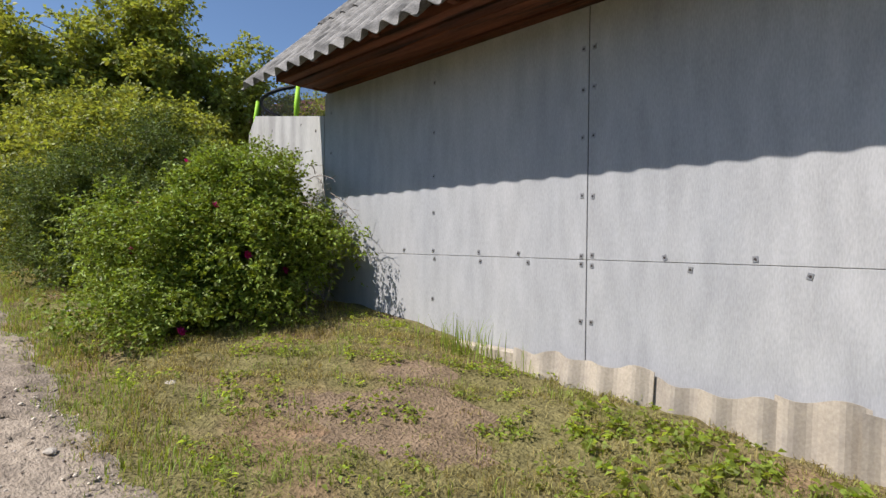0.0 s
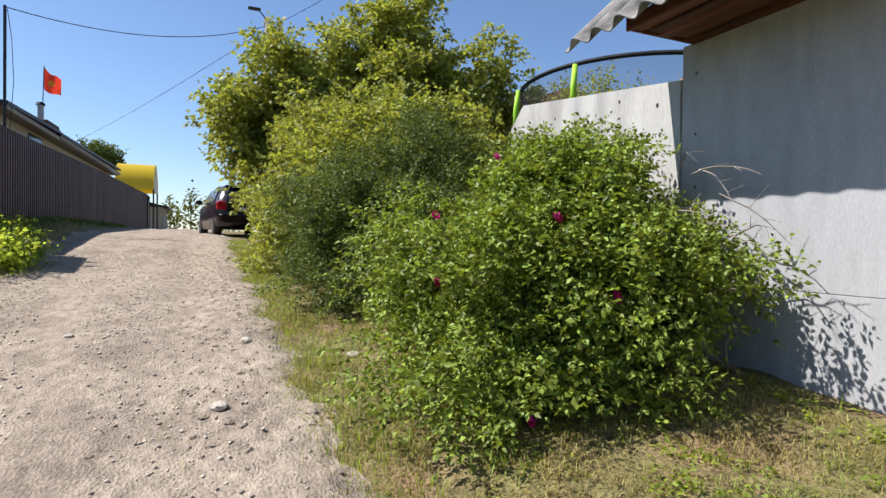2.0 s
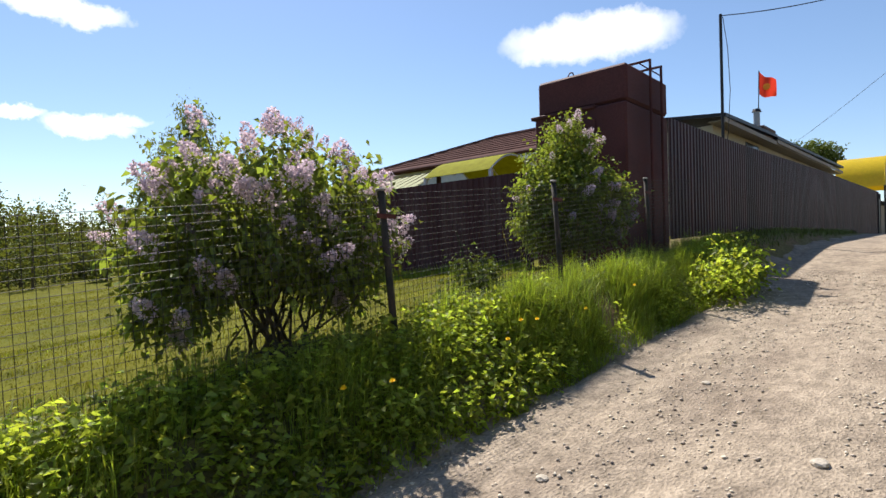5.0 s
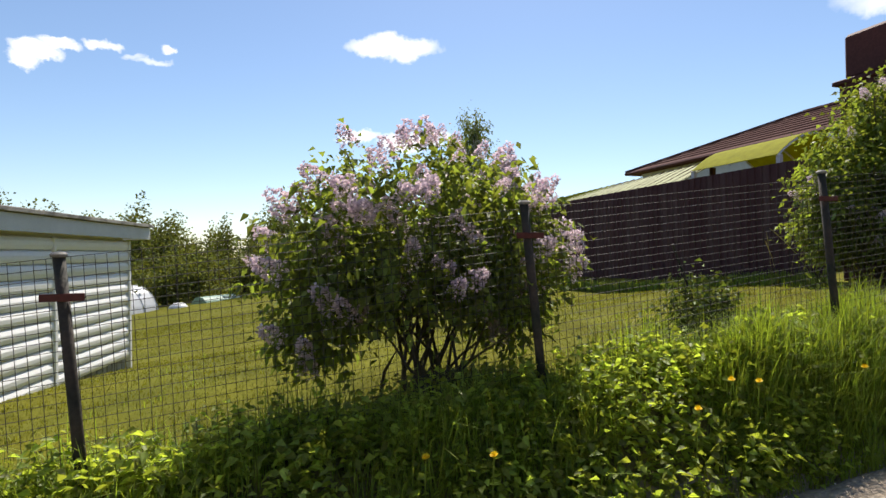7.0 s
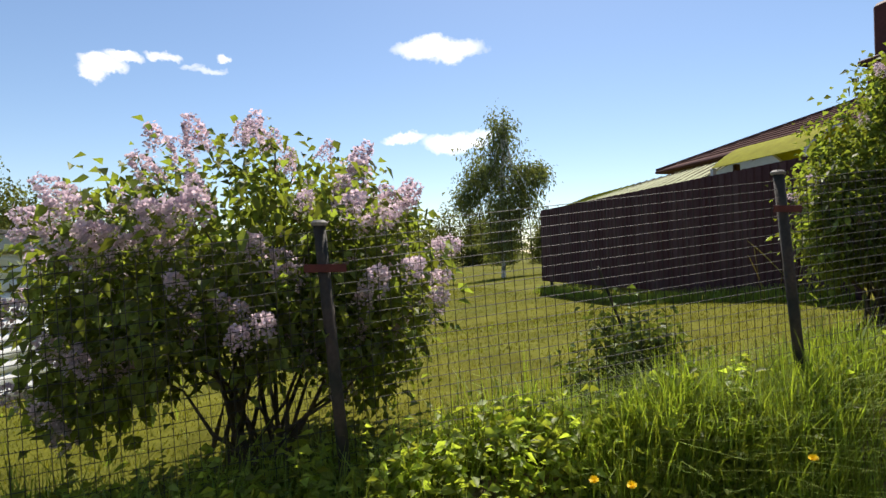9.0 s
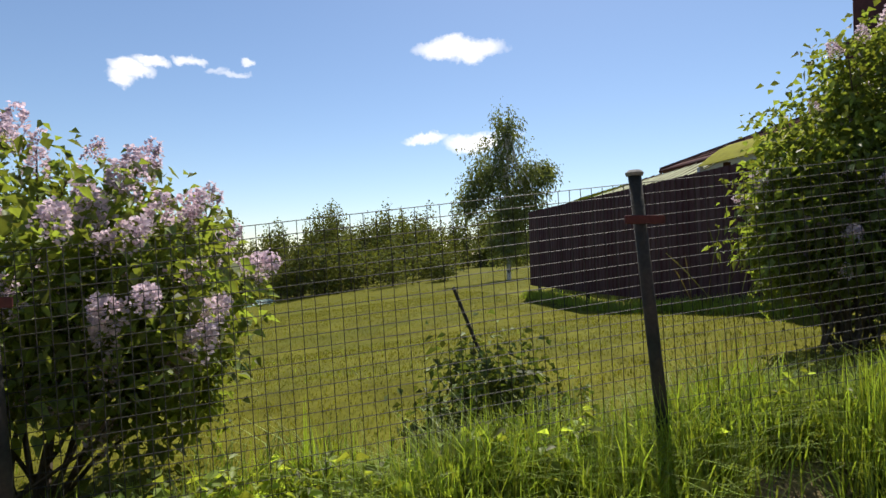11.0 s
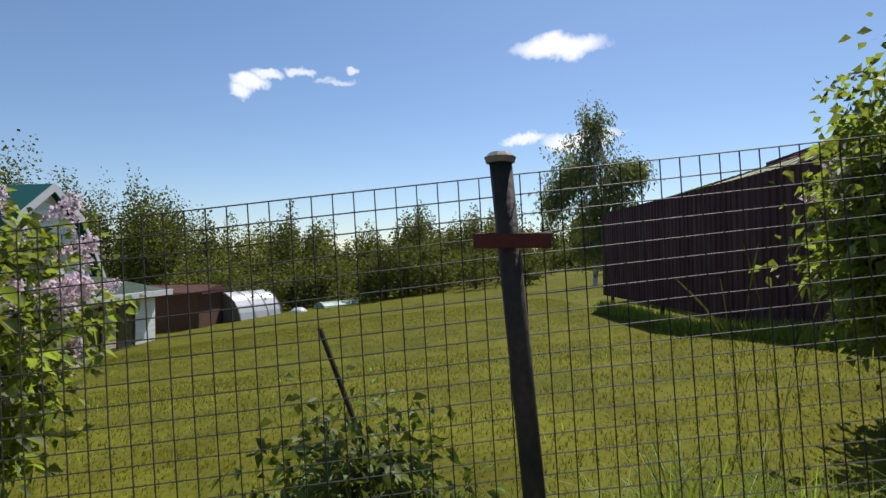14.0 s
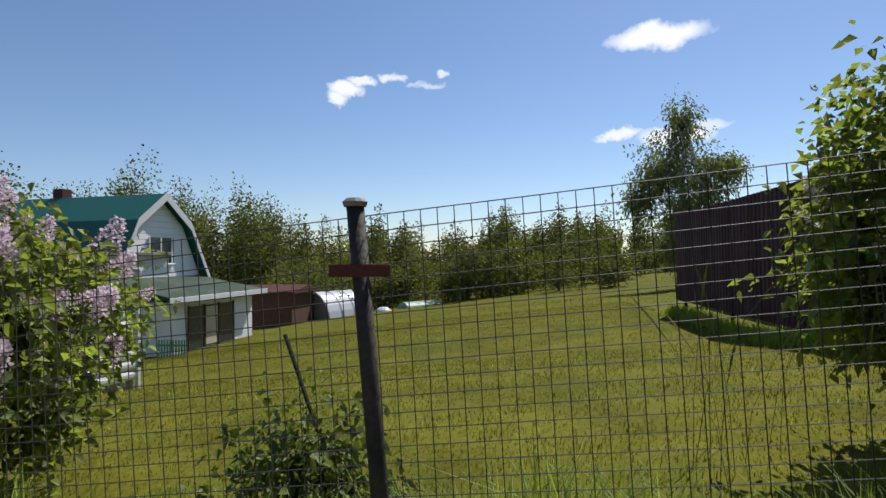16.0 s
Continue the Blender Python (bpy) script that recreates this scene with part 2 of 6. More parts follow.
M_POLE = mat("weathered_wood_pole", (0.26, 0.24, 0.21), 0.9, var=0.25, stretch=(6, 6, 0.5), scale=5)
M_DARKSTEEL = mat("black_steel", (0.025, 0.025, 0.028), 0.5, var=0.15, metal=0.3)
M_CARPAINT = mat("dark_plum_car_paint", (0.018, 0.013, 0.017), 0.22, var=0.05, spec=0.6)
M_GLASSDARK = mat("tinted_car_glass", (0.03, 0.035, 0.04), 0.05, var=0, spec=0.8)
M_TYRE = mat("tyre_rubber", (0.02, 0.02, 0.02), 0.85)
M_RIM = mat("grey_wheel_rim", (0.25, 0.25, 0.26), 0.35, metal=0.7)
M_TAIL = mat("red_tail_lens", (0.35, 0.012, 0.02), 0.2, spec=0.6)
M_PLATE = mat("white_number_plate", (0.65, 0.65, 0.65), 0.5)
M_LIME = mat("lime_green_foam", (0.33, 0.62, 0.03), 0.6, var=0.1)
M_NET = mat("black_netting", (0.012, 0.013, 0.015), 0.8)
M_FILM = mat("white_greenhouse_film", (0.74, 0.76, 0.78), 0.35, var=0.05, translucent=0.3, tcolor=(1, 1, 1))
M_SHEDBROWN = mat("dark_brown_boards", (0.09, 0.045, 0.03), 0.8, var=0.25)
M_WINDOW = mat("dark_window_glass", (0.035, 0.04, 0.045), 0.08, spec=0.7)
M_PINK = mat("magenta_rose_petals", (0.62, 0.03, 0.24), 0.6, translucent=0.3, tcolor=(1.2, 0.8, 1))
M_DANDELION = mat("yellow_petals", (0.90, 0.66, 0.02), 0.6, translucent=0.2)
M_ROCK = mat("grey_field_stone", (0.44, 0.39, 0.32), 0.9, var=0.25, scale=8, bump=0.6)
M_OLDWOOD = mat("grey_old_board", (0.30, 0.27, 0.23), 0.9, var=0.25, stretch=(3, 3, 3))
M_CREAM = mat("cream_plaster", (0.48, 0.42, 0.30), 0.85, var=0.1)
M_GREENFENCE = mat("faded_green_lattice", (0.10, 0.20, 0.13), 0.8, var=0.2)
M_DULLROOF = mat("dull_dark_green_roofing", (0.05, 0.072, 0.05), 0.85, var=0.25, scale=2, second=(0.075, 0.09, 0.07), second_scale=1.2, spec=0.1)
M_PALEROOF = mat("pale_green_ribbed_sheet", (0.30, 0.31, 0.17), 0.8, var=0.25, scale=2, spec=0.1)
M_TEALFILM = mat("pale_green_cover", (0.30, 0.45, 0.36), 0.5, translucent=0.3, tcolor=(1, 1, 1))


# ---- mesh helpers ----
class Shape:
    """Vertices and faces gathered for one mesh."""

    def __init__(self):
        self.v, self.f = [], []

    def add(self, verts, faces):
        k = len(self.v)
        self.v.extend(tuple(p) for p in verts)
        self.f.extend(tuple(i + k for i in q) for q in faces)
        return self

    def box(self, x0, x1, y0, y1, z0, z1, bevel=0.0, m=None):
        b = min(bevel, (x1 - x0) / 3, (y1 - y0) / 3, (z1 - z0) / 3)
        if b <= 0:
            vs = [(x, y, z) for z in (z0, z1) for y in (y0, y1) for x in (x0, x1)]
            fs = [(0, 2, 3, 1), (4, 5, 7, 6), (0, 1, 5, 4), (2, 6, 7, 3), (0, 4, 6, 2), (1, 3, 7, 5)]
        else:
            vs, fs = [], []
            ring = lambda i: [(x0 + i, y0 + b), (x0 + b, y0 + i), (x1 - b, y0 + i), (x1 - i, y0 + b), (x1 - i, y1 - b), (x1 - b, y1 - i), (x0 + b, y1 - i), (x0 + i, y1 - b)]
            inner = [(x0 + b, y0 + b), (x0 + b, y0 + b), (x1 - b, y0 + b), (x1 - b, y0 + b), (x1 - b, y1 - b), (x1 - b, y1 - b), (x0 + b, y1 - b), (x0 + b, y1 - b)]
            for pts, z in ((inner, z0), (ring(0), z0 + b), (ring(0), z1 - b), (inner, z1)):
                vs.extend((x, y, z) for x, y in pts)
            for k in range(3):
                for i in range(8):
                    j = (i + 1) % 8
                    fs.append((k * 8 + i, k * 8 + j, k * 8 + 8 + j, k * 8 + 8 + i))
            fs.append((6, 4, 2, 0))
            fs.append((24, 26, 28, 30))
        if m is not None:
            vs = [m @ Vector(p) for p in vs]
        return self.add(vs, fs)

    def tube(self, pts, radii, sides=6, caps=True):
        pts = [Vector(p) for p in pts]
        if not hasattr(radii, "__len__"):
            radii = [radii] * len(pts)
        vs, fs = [], []
        for i, p in enumerate(pts):
            d = (pts[min(i + 1, len(pts) - 1)] - pts[max(i - 1, 0)])
            d = d.normalized() if d.length > 1e-9 else Vector((0, 0, 1))
            a = d.cross(Vector((0, 0, 1)) if abs(d.z) < 0.9 else Vector((1, 0, 0))).normalized()
            b = d.cross(a)
            for k in range(sides):
                an = 2 * math.pi * k / sides
                vs.append(p + (a * math.cos(an) + b * math.sin(an)) * radii[i])
        for i in range(len(pts) - 1):
            for k in range(sides):
                j = (k + 1) % sides
                fs.append((i * sides + k, (i + 1) * sides + k, (i + 1) * sides + j, i * sides + j))
        if caps:
            fs.append(tuple(range(sides)))
            fs.append(tuple(reversed(range((len(pts) - 1) * sides, len(pts) * sides))))
        return self.add(vs, fs)

    def prism(self, outline, y0, y1):
        """An outline in x, z drawn out along y."""
        n = len(outline)
        vs = [(x, y0, z) for x, z in outline] + [(x, y1, z) for x, z in outline]
        fs = [tuple(range(n)), tuple(reversed(range(n, 2 * n)))]
        fs += [(i, n + i, n + (i + 1) % n, (i + 1) % n) for i in range(n)]
        return self.add(vs, fs)

    def mesh(self, name, material, smooth=False):
        me = bpy.data.meshes.new(name)
        me.from_pydata(self.v, [], self.f)
        me.materials.append(material)
        if smooth:
            me.polygons.foreach_set("use_smooth", [True] * len(me.polygons))
        me.update()
        return me


def fast_mesh(name, verts, tris, material, smooth=False):
    me = bpy.data.meshes.new(name)
    verts, tris = np.asarray(verts, np.float32), np.asarray(tris, np.int32)
    k = tris.shape[1]
    me.vertices.add(len(verts))
    me.vertices.foreach_set("co", verts.ravel())
    me.loops.add(tris.size)
    me.loops.foreach_set("vertex_index", tris.ravel())
    me.polygons.add(len(tris))
    me.polygons.foreach_set("loop_start", np.arange(0, tris.size, k, dtype=np.int32))
    if smooth:
        me.polygons.foreach_set("use_smooth", np.ones(len(tris), bool))
    me.materials.append(material)
    me.update(calc_edges=True)
    return me


def thing(name, label, category, group="", at=(0, 0, 0), rz=0.0, kind=""):
    ob = new(name)
    ob.matrix_basis = pose(*at, 0, 0, rz)
    return tagged(ob, label, category, group, kind)


def part(name, shape, material, parent, label="", smooth=False, at=None):
    me = shape.mesh(name, material, smooth) if isinstance(shape, Shape) else shape
    ob = new(name, me)
    ob.parent = parent
    if at is not None:
        ob.matrix_basis = at
    if label:
        ob["label"] = label
    return ob


def setting(name, shape, material, label, smooth=False, category=""):
    me = shape.mesh(name, material, smooth) if isinstance(shape, Shape) else shape
    return tagged(new(name, me), label, category or name.split("_")[0], kind="structure")


# ---- lie of the land ----
def smooth_interp(x, xs, ys):
    x = np.asarray(x, float)
    e = 0.6
    return (np.interp(x - e, xs, ys) + 2 * np.interp(x, xs, ys) + np.interp(x + e, xs, ys)) / 4


def road_z(s):
    return smooth_interp(s, [-400, -60, -20, 0, 12, 19, 30, 45, 80, 250, 2000], [-9, -2.6, -1.4, 0.15, 1.17, 1.80, 2.13, 2.22, 1.8, -2, -6])


def wave(x, y, seed, size):
    return np.sin(x / size * 1.7 + seed) * np.cos(y / size * 1.3 - seed * 1.7) + 0.5 * np.sin(x / size * 3.1 + y / size * 2.7 + seed * 3)


def land_z(x, y):
    """Height of the ground: the road along y, the bank and meadow at negative x, the verge at positive x."""
    x, y = np.asarray(x, float), np.asarray(y, float)
    r = road_z(y)
    left = smooth_interp(y, [-400, -60, -20, 0, 5.2, 7.3, 9.45, 13.2, 15, 19, 30, 50, 80, 250, 2000], [-9, -2.6, -1.2, 0.50, 1.00, 1.22, 1.42, 1.58, 1.85, 2.15, 2.25, 2.33, 1.8, -2, -6])
    drop = np.interp(-x, [3.6, 9.5, 14, 23, 30, 60, 300, 2000], [0, -0.38, -0.42, -0.75, -1.2, -1.6, -4, -6])
    ye = np.clip(y, -12, 22)
    meadow = 0.43 + 0.09 * ye + drop
    t = np.clip((-x - 5.5) / 5, 0, 1)
    t = t * (1 - np.clip((y - 13.2) / 3, 0, 1) * np.clip((x + 17) / 3, 0, 1))
    far_left = left * (1 - t) + meadow * t
    b = np.clip((-x - 2.76) / 0.6, 0, 1)
    b = b * b * (3 - 2 * b)
    z = r * (1 - b) + far_left * b
    v = np.clip((x - 0.5) / 2.2, 0, 1)
    z = z + np.interp(y, [1.0, 3.6], [0.06, 0.26]) * v * np.clip((14 - y) / 4, 0, 1)
    # soil heaped against the sheets at the wall foot
    z = z + 0.14 * np.clip((x - 2.2) / 0.8, 0, 1) * np.clip((2.4 - y) / 1.2, 0, 1) * np.clip((y + 6) / 3, 0, 1)
    # dip before the white house, and the garden terrace held up by the concrete wall
    z = z - 0.45 * np.exp(-(((x + 20) / 6) ** 2 + ((y + 2.5) / 6) ** 2))
    side = x - (3.52 + 0.272 * (y - 5.76))
    wide = np.where(y < 10.6, 0.1, 0.1 + (y - 10.6) * 0.6)
    t = np.clip(side / np.maximum(wide, 0.1), 0, 1) * np.clip((y - 5.7) / 0.05, 0, 1) * np.clip((40 - y) / 15, 0, 1)
    z = z + t * np.maximum(3.25 - z, 0)
    near = np.clip(1 - np.hypot(x, y - 6) / 60, 0, 1) * np.clip((x + 8) / 2.5, 0, 1) * np.clip((y + 4) / 2, 0, 1)
    z = z + near * (0.022 * wave(x, y, 0.7, 0.55) + 0.012 * wave(x, y, 2.1, 0.21)) * np.where((x > -2.8) & (x < 0.4), 0.15, 1.0)
    return z

# ---- ground and road ----
def grid_mesh(name, xs, ys, zf, material, split=None):
    X, Y = np.meshgrid(xs, ys)
    Z = zf(X, Y)
    v = np.stack([X.ravel(), Y.ravel(), Z.ravel()], 1)
    w = len(xs)
    i = (np.arange(len(ys) - 1)[:, None] * w + np.arange(w - 1)[None, :]).ravel()
    me = fast_mesh(name, v, np.stack([i, i + 1, i + w + 1, i + w], 1), material, True)
    if split:
        for m in split[0]:
            me.materials.append(m)
        cx = (X[:-1, :-1] + X[1:, 1:]).ravel() / 2
        cy = (Y[:-1, :-1] + Y[1:, 1:]).ravel() / 2
        me.polygons.foreach_set("material_index", split[1](cx, cy).astype(np.int32))
    return me


far = [-2500, -900, -400, -200, -120, -80, -60, -48]
xs = far + list(np.arange(-40, -8, 0.8)) + list(np.arange(-8, 5, 0.09)) + list(np.arange(5, 14, 0.6)) + [18, 25, 40, 70, 130, 300, 900, 2500]
ys = far + list(np.arange(-40, -4, 1.2)) + list(np.arange(-4, 16, 0.09)) + list(np.arange(16, 50, 0.7)) + [60, 80, 120, 200, 400, 900, 2500]


def ground_kind(x, y):
    lawn = (x < -3.4) & ~((y > 14.5) & (x > -5.5))
    soil = (np.hypot((x - 2.0) / 1.0, (y - 2.6) / 1.1) + 0.25 * wave(x, y, 1.3, 0.35) < 0.55)
    return np.where(lawn, 1, np.where(soil, 2, 0))


setting("ground", grid_mesh("ground", xs, ys, lambda x, y: land_z(x, y), M_GROUND, ([M_LAWN, M_SOIL], ground_kind)), M_GROUND,
        "grassy ground with worn soil patches and a mown meadow")


def road_surface(x, y):
    e = 0.10 * wave(x * 0, y, 0.4, 0.5) + 0.05 * wave(x * 0, y, 3.0, 0.17)
    edge = np.minimum(x - (-3.0 + e * 0.6), (0.55 + e) - x)
    lift = np.clip(edge / 0.10, -1, 1) * 0.022
    rut = -0.035 * np.exp(-((x + 0.35) / 0.28) ** 2) - 0.03 * np.exp(-((x + 1.85) / 0.28) ** 2)
    right = np.clip((x + 0.5) / 0.8, 0, 1)
    rough = 0.0025 * wave(x, y, 5.0, 0.16) + (0.003 + 0.012 * right) * wave(x, y, 8.0, 0.07)
    return land_z(x, y) + lift + np.where(edge > 0.1, rut + rough + 0.035, 0.0) * np.clip((edge - 0.0) / 0.3, 0, 1)


setting("road", grid_mesh("road", list(np.arange(-3.25, 0.85, 0.05)), list(np.arange(-25, -3, 0.5)) + list(np.arange(-3, 16, 0.05)) + list(np.arange(16, 70, 0.5)), road_surface, M_ROAD),
        M_ROAD, "pale dry dirt road with ruts and gravel")

# ---- the grey building ----
WALL_X, CORNER_Y = 3.42, 5.74
building = thing("shed_building", "low building clad in grey cement boards under a slate roof", "building")
# cladding boards, each one a piece, on a solid core
core = Shape().box(WALL_X + 0.03, 9.0, -9.0, CORNER_Y - 0.03, 0.1, 3.36)
part("wall", core, M_PANEL, building)


def board(y0, y1, z0, z1):
    return part("board", Shape().box(WALL_X, WALL_X + 0.028, y0, y1, z0, z1, 0.002), M_PANEL, building)


SEAM = 2.14
for y0, y1 in ((SEAM + 0.004, CORNER_Y), (-1.5, SEAM - 0.004), (-5.1, -1.508), (-8.9, -5.108)):
    board(y0, y1, 0.30, 1.441)
    board(y0, y1, 1.445, 3.35)
part("joint_strip", Shape().box(WALL_X + 0.004, WALL_X + 0.03, SEAM - 0.006, SEAM + 0.006, 0.32, 3.34), M_SEAM, building, "dark vertical joint")
part("end_wall", Shape().box(WALL_X + 0.002, 9.0, CORNER_Y - 0.03, CORNER_Y, 0.3, 3.35), M_PANEL, building)


def bracket(y, z, tilt=0):
    b = part("bracket", Shape().box(-0.004, 0, -0.016, 0.016, -0.02, 0.02, 0.0015), M_BRACKET, building, at=pose(WALL_X, y, z, tilt))
    part("screw", Shape().tube([(-0.007, 0, 0), (-0.003, 0, 0)], 0.008, 8), M_RUST, b)


for y in (SEAM + 0.045, SEAM - 0.045):
    for z in (3.02, 2.72, 2.36, 1.92, 1.47, 1.40, 0.98):
        bracket(y, z + random.uniform(-0.01, 0.01), random.uniform(-12, 12))
for y in (5.6, 4.16 - 0.35, -0.2, -1.3):
    for z in (3.1, 2.62, 2.2, 1.85, 1.02):
        bracket(y, z)
for y, z in ((4.24, 1.485), (3.81, 1.485), (3.22, 1.48), (2.78, 1.478), (3.79, 1.405), (3.2, 1.40), (2.68, 1.405), (1.55, 1.475), (1.38, 1.40), (1.0, 1.48), (0.72, 1.39)):
    bracket(y, z, random.uniform(-25, 25))

# corrugated sheets leaning at the foot of the wall
PITCH = 0.25


def wavy_sheet(name, length, height, thick, material, parent, label="", amp=0.028, uneven=0.0, pitch=PITCH):
    n = int(length / pitch * 10) + 1
    vs, fs = [], []
    for i in range(n):
        y = length * i / (n - 1)
        a = amp * math.cos(2 * math.pi * y / pitch)
        lo = 0.0
        hi = height + uneven * math.sin(i * 0.37) * math.sin(i * 0.11 + 1)
        vs += [(a, y, lo), (a, y, hi), (a + thick, y, hi), (a + thick, y, lo)]
    for i in range(n - 1):
        k = i * 4
        for j in range(4):
            q = (j + 1) % 4
            fs.append((k + j, k + 4 + j, k + 4 + q, k + q))
    fs += [(0, 1, 2, 3), tuple(reversed(range((n - 1) * 4, n * 4)))]
    return part(name, Shape().add(vs, fs), material, parent, label)


for i, (x, y0, ln, h, lean, z0) in enumerate(((3.19, 1.55, 1.12, 0.56, 7, 0.17), (3.225, 0.80, 1.05, 0.50, 6, 0.17), (3.25, 0.42, 0.44, 0.56, 6, 0.16), (3.22, -0.9, 1.35, 0.58, 5, 0.12), (3.25, -2.3, 1.45, 0.58, 5, 0.05))):
    sheet = thing("corrugated_sheet", "sandy cement corrugated sheet leaning at the wall foot", "roofing sheet", "sheets along the wall foot", (x, y0, z0))
    sheet.matrix_basis = pose(x, y0, z0, 0, lean, 0)
    wavy_sheet("sheet", ln, h, 0.008, M_PLINTH, sheet, uneven=0.03)
plinth = thing("plinth_board", "low cracked sandy concrete edging along the wall", "edging")
for y0, y1, z1 in ((2.66, 3.4, 0.68), (3.41, 4.3, 0.62), (4.31, 5.3, 0.60)):
    part("kerb_board", Shape().box(3.30, 3.40, y0, y1, 0.2, z1, 0.012), M_PLINTH, plinth)

# soffit boards and rafters under the eave
EAVE_X, EAVE_Z = 2.56, 3.31
for i in range(5):
    x0 = 2.75 + i * 0.136
    for y0, y1 in ((-9, -3.2), (-3.19, 1.1 + 0.5 * (i % 3)), (1.11 + 0.5 * (i % 3), 5.62 - 0.05 * (i % 2))):
        dz = 0.012 * ((i * 5 + int(y0 + 9)) % 3)
        part("soffit_board", Shape().box(x0, x0 + 0.122, y0, y1, 3.335 + dz, 3.362 + dz, 0.004), M_SOFFIT, building)
# near-black sheet above the soffit boards, standing in for the shade in their gaps
part("soffit_gap_shade", Shape().box(2.745, 3.415, -9, 5.58, 3.392, 3.40), M_SEAM, building)
for y in np.arange(-8.6, 5.6, 0.95):
    part("rafter_end", Shape().box(2.62, 2.705, y, y + 0.06, 3.335, 3.40, 0.004), M_SOFFIT, building)
part("fascia", Shape().box(2.71, 2.735, -9, 5.62, 3.32, 3.42, 0.003), M_SOFFIT, building)
part("end_fascia", Shape().box(2.74, 6.2, 5.62, 5.645, 3.34, 3.44, 0.003), M_SOFFIT, building)

# slate roof: rows of wavy sheets with real thickness, slope rising from the eave
SLOPE = radians(44)


def slate_row(run0, run1, lift, y_left, y_right):
    n = int((y_left - y_right) / PITCH * 10) + 1
    vs, fs = [], []
    for i in range(n):
        y = y_right + (y_left - y_right) * i / (n - 1)
        a = 0.040 * math.cos(2 * math.pi * y / PITCH)
        for run, t in ((run0, 0), (run0, 0.009), (run1, 0.009), (run1, 0)):
            up = a + lift + t + (0.012 if run == run0 else 0)
            vs.append((EAVE_X + run * math.cos(SLOPE) - up * math.sin(SLOPE), y, EAVE_Z + run * math.sin(SLOPE) + up * math.cos(SLOPE)))
    for i in range(n - 1):
        k = i * 4
        for j in range(4):
            q = (j + 1) % 4
            fs.append((k + j, k + q, k + 4 + q, k + 4 + j))
    fs += [(0, 1, 2, 3), tuple(reversed(range((n - 1) * 4, n * 4)))]
    return Shape().add(vs, fs)


roof = part("roof", Shape().prism([(EAVE_X + 0.17, EAVE_Z + 0.05), (6.2, 6.72), (9.9, EAVE_Z + 0.05)], -9, 5.60), M_SOFFIT, building)
for k in range(4):
    widths = np.arange(6.10, -9.2, -PITCH * 6)
    for a in widths:
        part("slate_sheet", slate_row(k * 1.45 - (0.1 if k else 0), k * 1.45 + 1.45, 0.010 * (k % 2) + 0.012 * (int(round(a * 10)) % 2), a + 0.06, max(a - PITCH * 6, -9.2)), M_SLATE, roof)

# ---- cast concrete wall beyond the corner ----
cw = thing("concrete_wall", "weathered cast concrete retaining wall with sloping top", "wall", kind="structure")
cw_dir = Vector((1.36, 5.0, 0)).normalized()
cw_yaw = math.degrees(math.atan2(-cw_dir.x, cw_dir.y))
cw.matrix_basis = pose(3.42, 5.76, 0, 0, 0, cw_yaw)
vs = [(0, 0, 0.2), (0, 5.1, 0.2), (0, 5.1, 3.72), (0, 4.42, 3.96), (0, 0, 3.09)]
part("slab", Shape().add([*vs, *[(x + 0.16, y, z) for x, y, z in vs]],
     [(4, 3, 2, 1, 0), (5, 6, 7, 8, 9), (0, 1, 6, 5), (1, 2, 7, 6), (2, 3, 8, 7), (3, 4, 9, 8), (4, 0, 5, 9)]), M_CONCRETE, cw)
for y, z in ((1.07, 3.18), (2.93, 3.42), (1.7, 2.6), (0.35, 2.97)):
    part("tie_hole", Shape().tube([(-0.004, y, z), (0.01, y, z)], 0.02, 8), M_RUST, cw)
part("low_slab", Shape().box(0.1, 0.3, 5.25, 8.5, 0.4, 3.3, 0.03), M_CONCRETE, cw)

# ---- dark red steel box beside the gate post ----
box = thing("steel_container", "tall dark red painted steel container with ladder rails", "container")
part("body", Shape().box(-6.13, -4.43, 13.3, 15.05, 1.6, 4.24, 0.03), M_BROWNMETAL, box)
part("upper_body", Shape().box(-6.08, -4.43, 13.34, 15.05, 4.26, 4.86, 0.04), M_BROWNMETAL, box)
part("seam_rim", Shape().box(-6.19, -4.95, 13.26, 14.9, 4.20, 4.26, 0.012), M_BROWNMETAL, box)
part("front_panel", Shape().box(-6.0, -4.95, 13.275, 13.31, 3.2, 4.05, 0.012), M_BROWNMETAL, box)
for y in (14.12, 14.6):
    part("rail_post", Shape().tube([(-4.36, y, 1.9), (-4.36, y, 5.06)], 0.024, 8), M_BROWNMETAL, box)
    part("cross_rail", Shape().tube([(-4.36, y, 5.05), (-5.35, y, 5.05)], 0.022, 8), M_BROWNMETAL, box)
    part("brace", Shape().tube([(-4.36, y, 4.88), (-4.55, y, 5.04)], 0.012, 6), M_BROWNMETAL, box)
    part("rail_foot", Shape().tube([(-5.35, y, 5.05), (-5.35, y, 4.82)], 0.018, 6), M_BROWNMETAL, box)
part("hatch", Shape().box(-5.45, -4.85, 13.6, 14.6, 4.86, 4.93, 0.02), M_BROWNMETAL, box)
ring = [(-5.5 + 0.05 * math.cos(a * math.pi / 8), 13.5, 4.91 + 0.05 * math.sin(a * math.pi / 8)) for a in range(17)]
part("lifting_ring", Shape().tube(ring, 0.012, 6, False), M_BROWNMETAL, box, smooth=True)


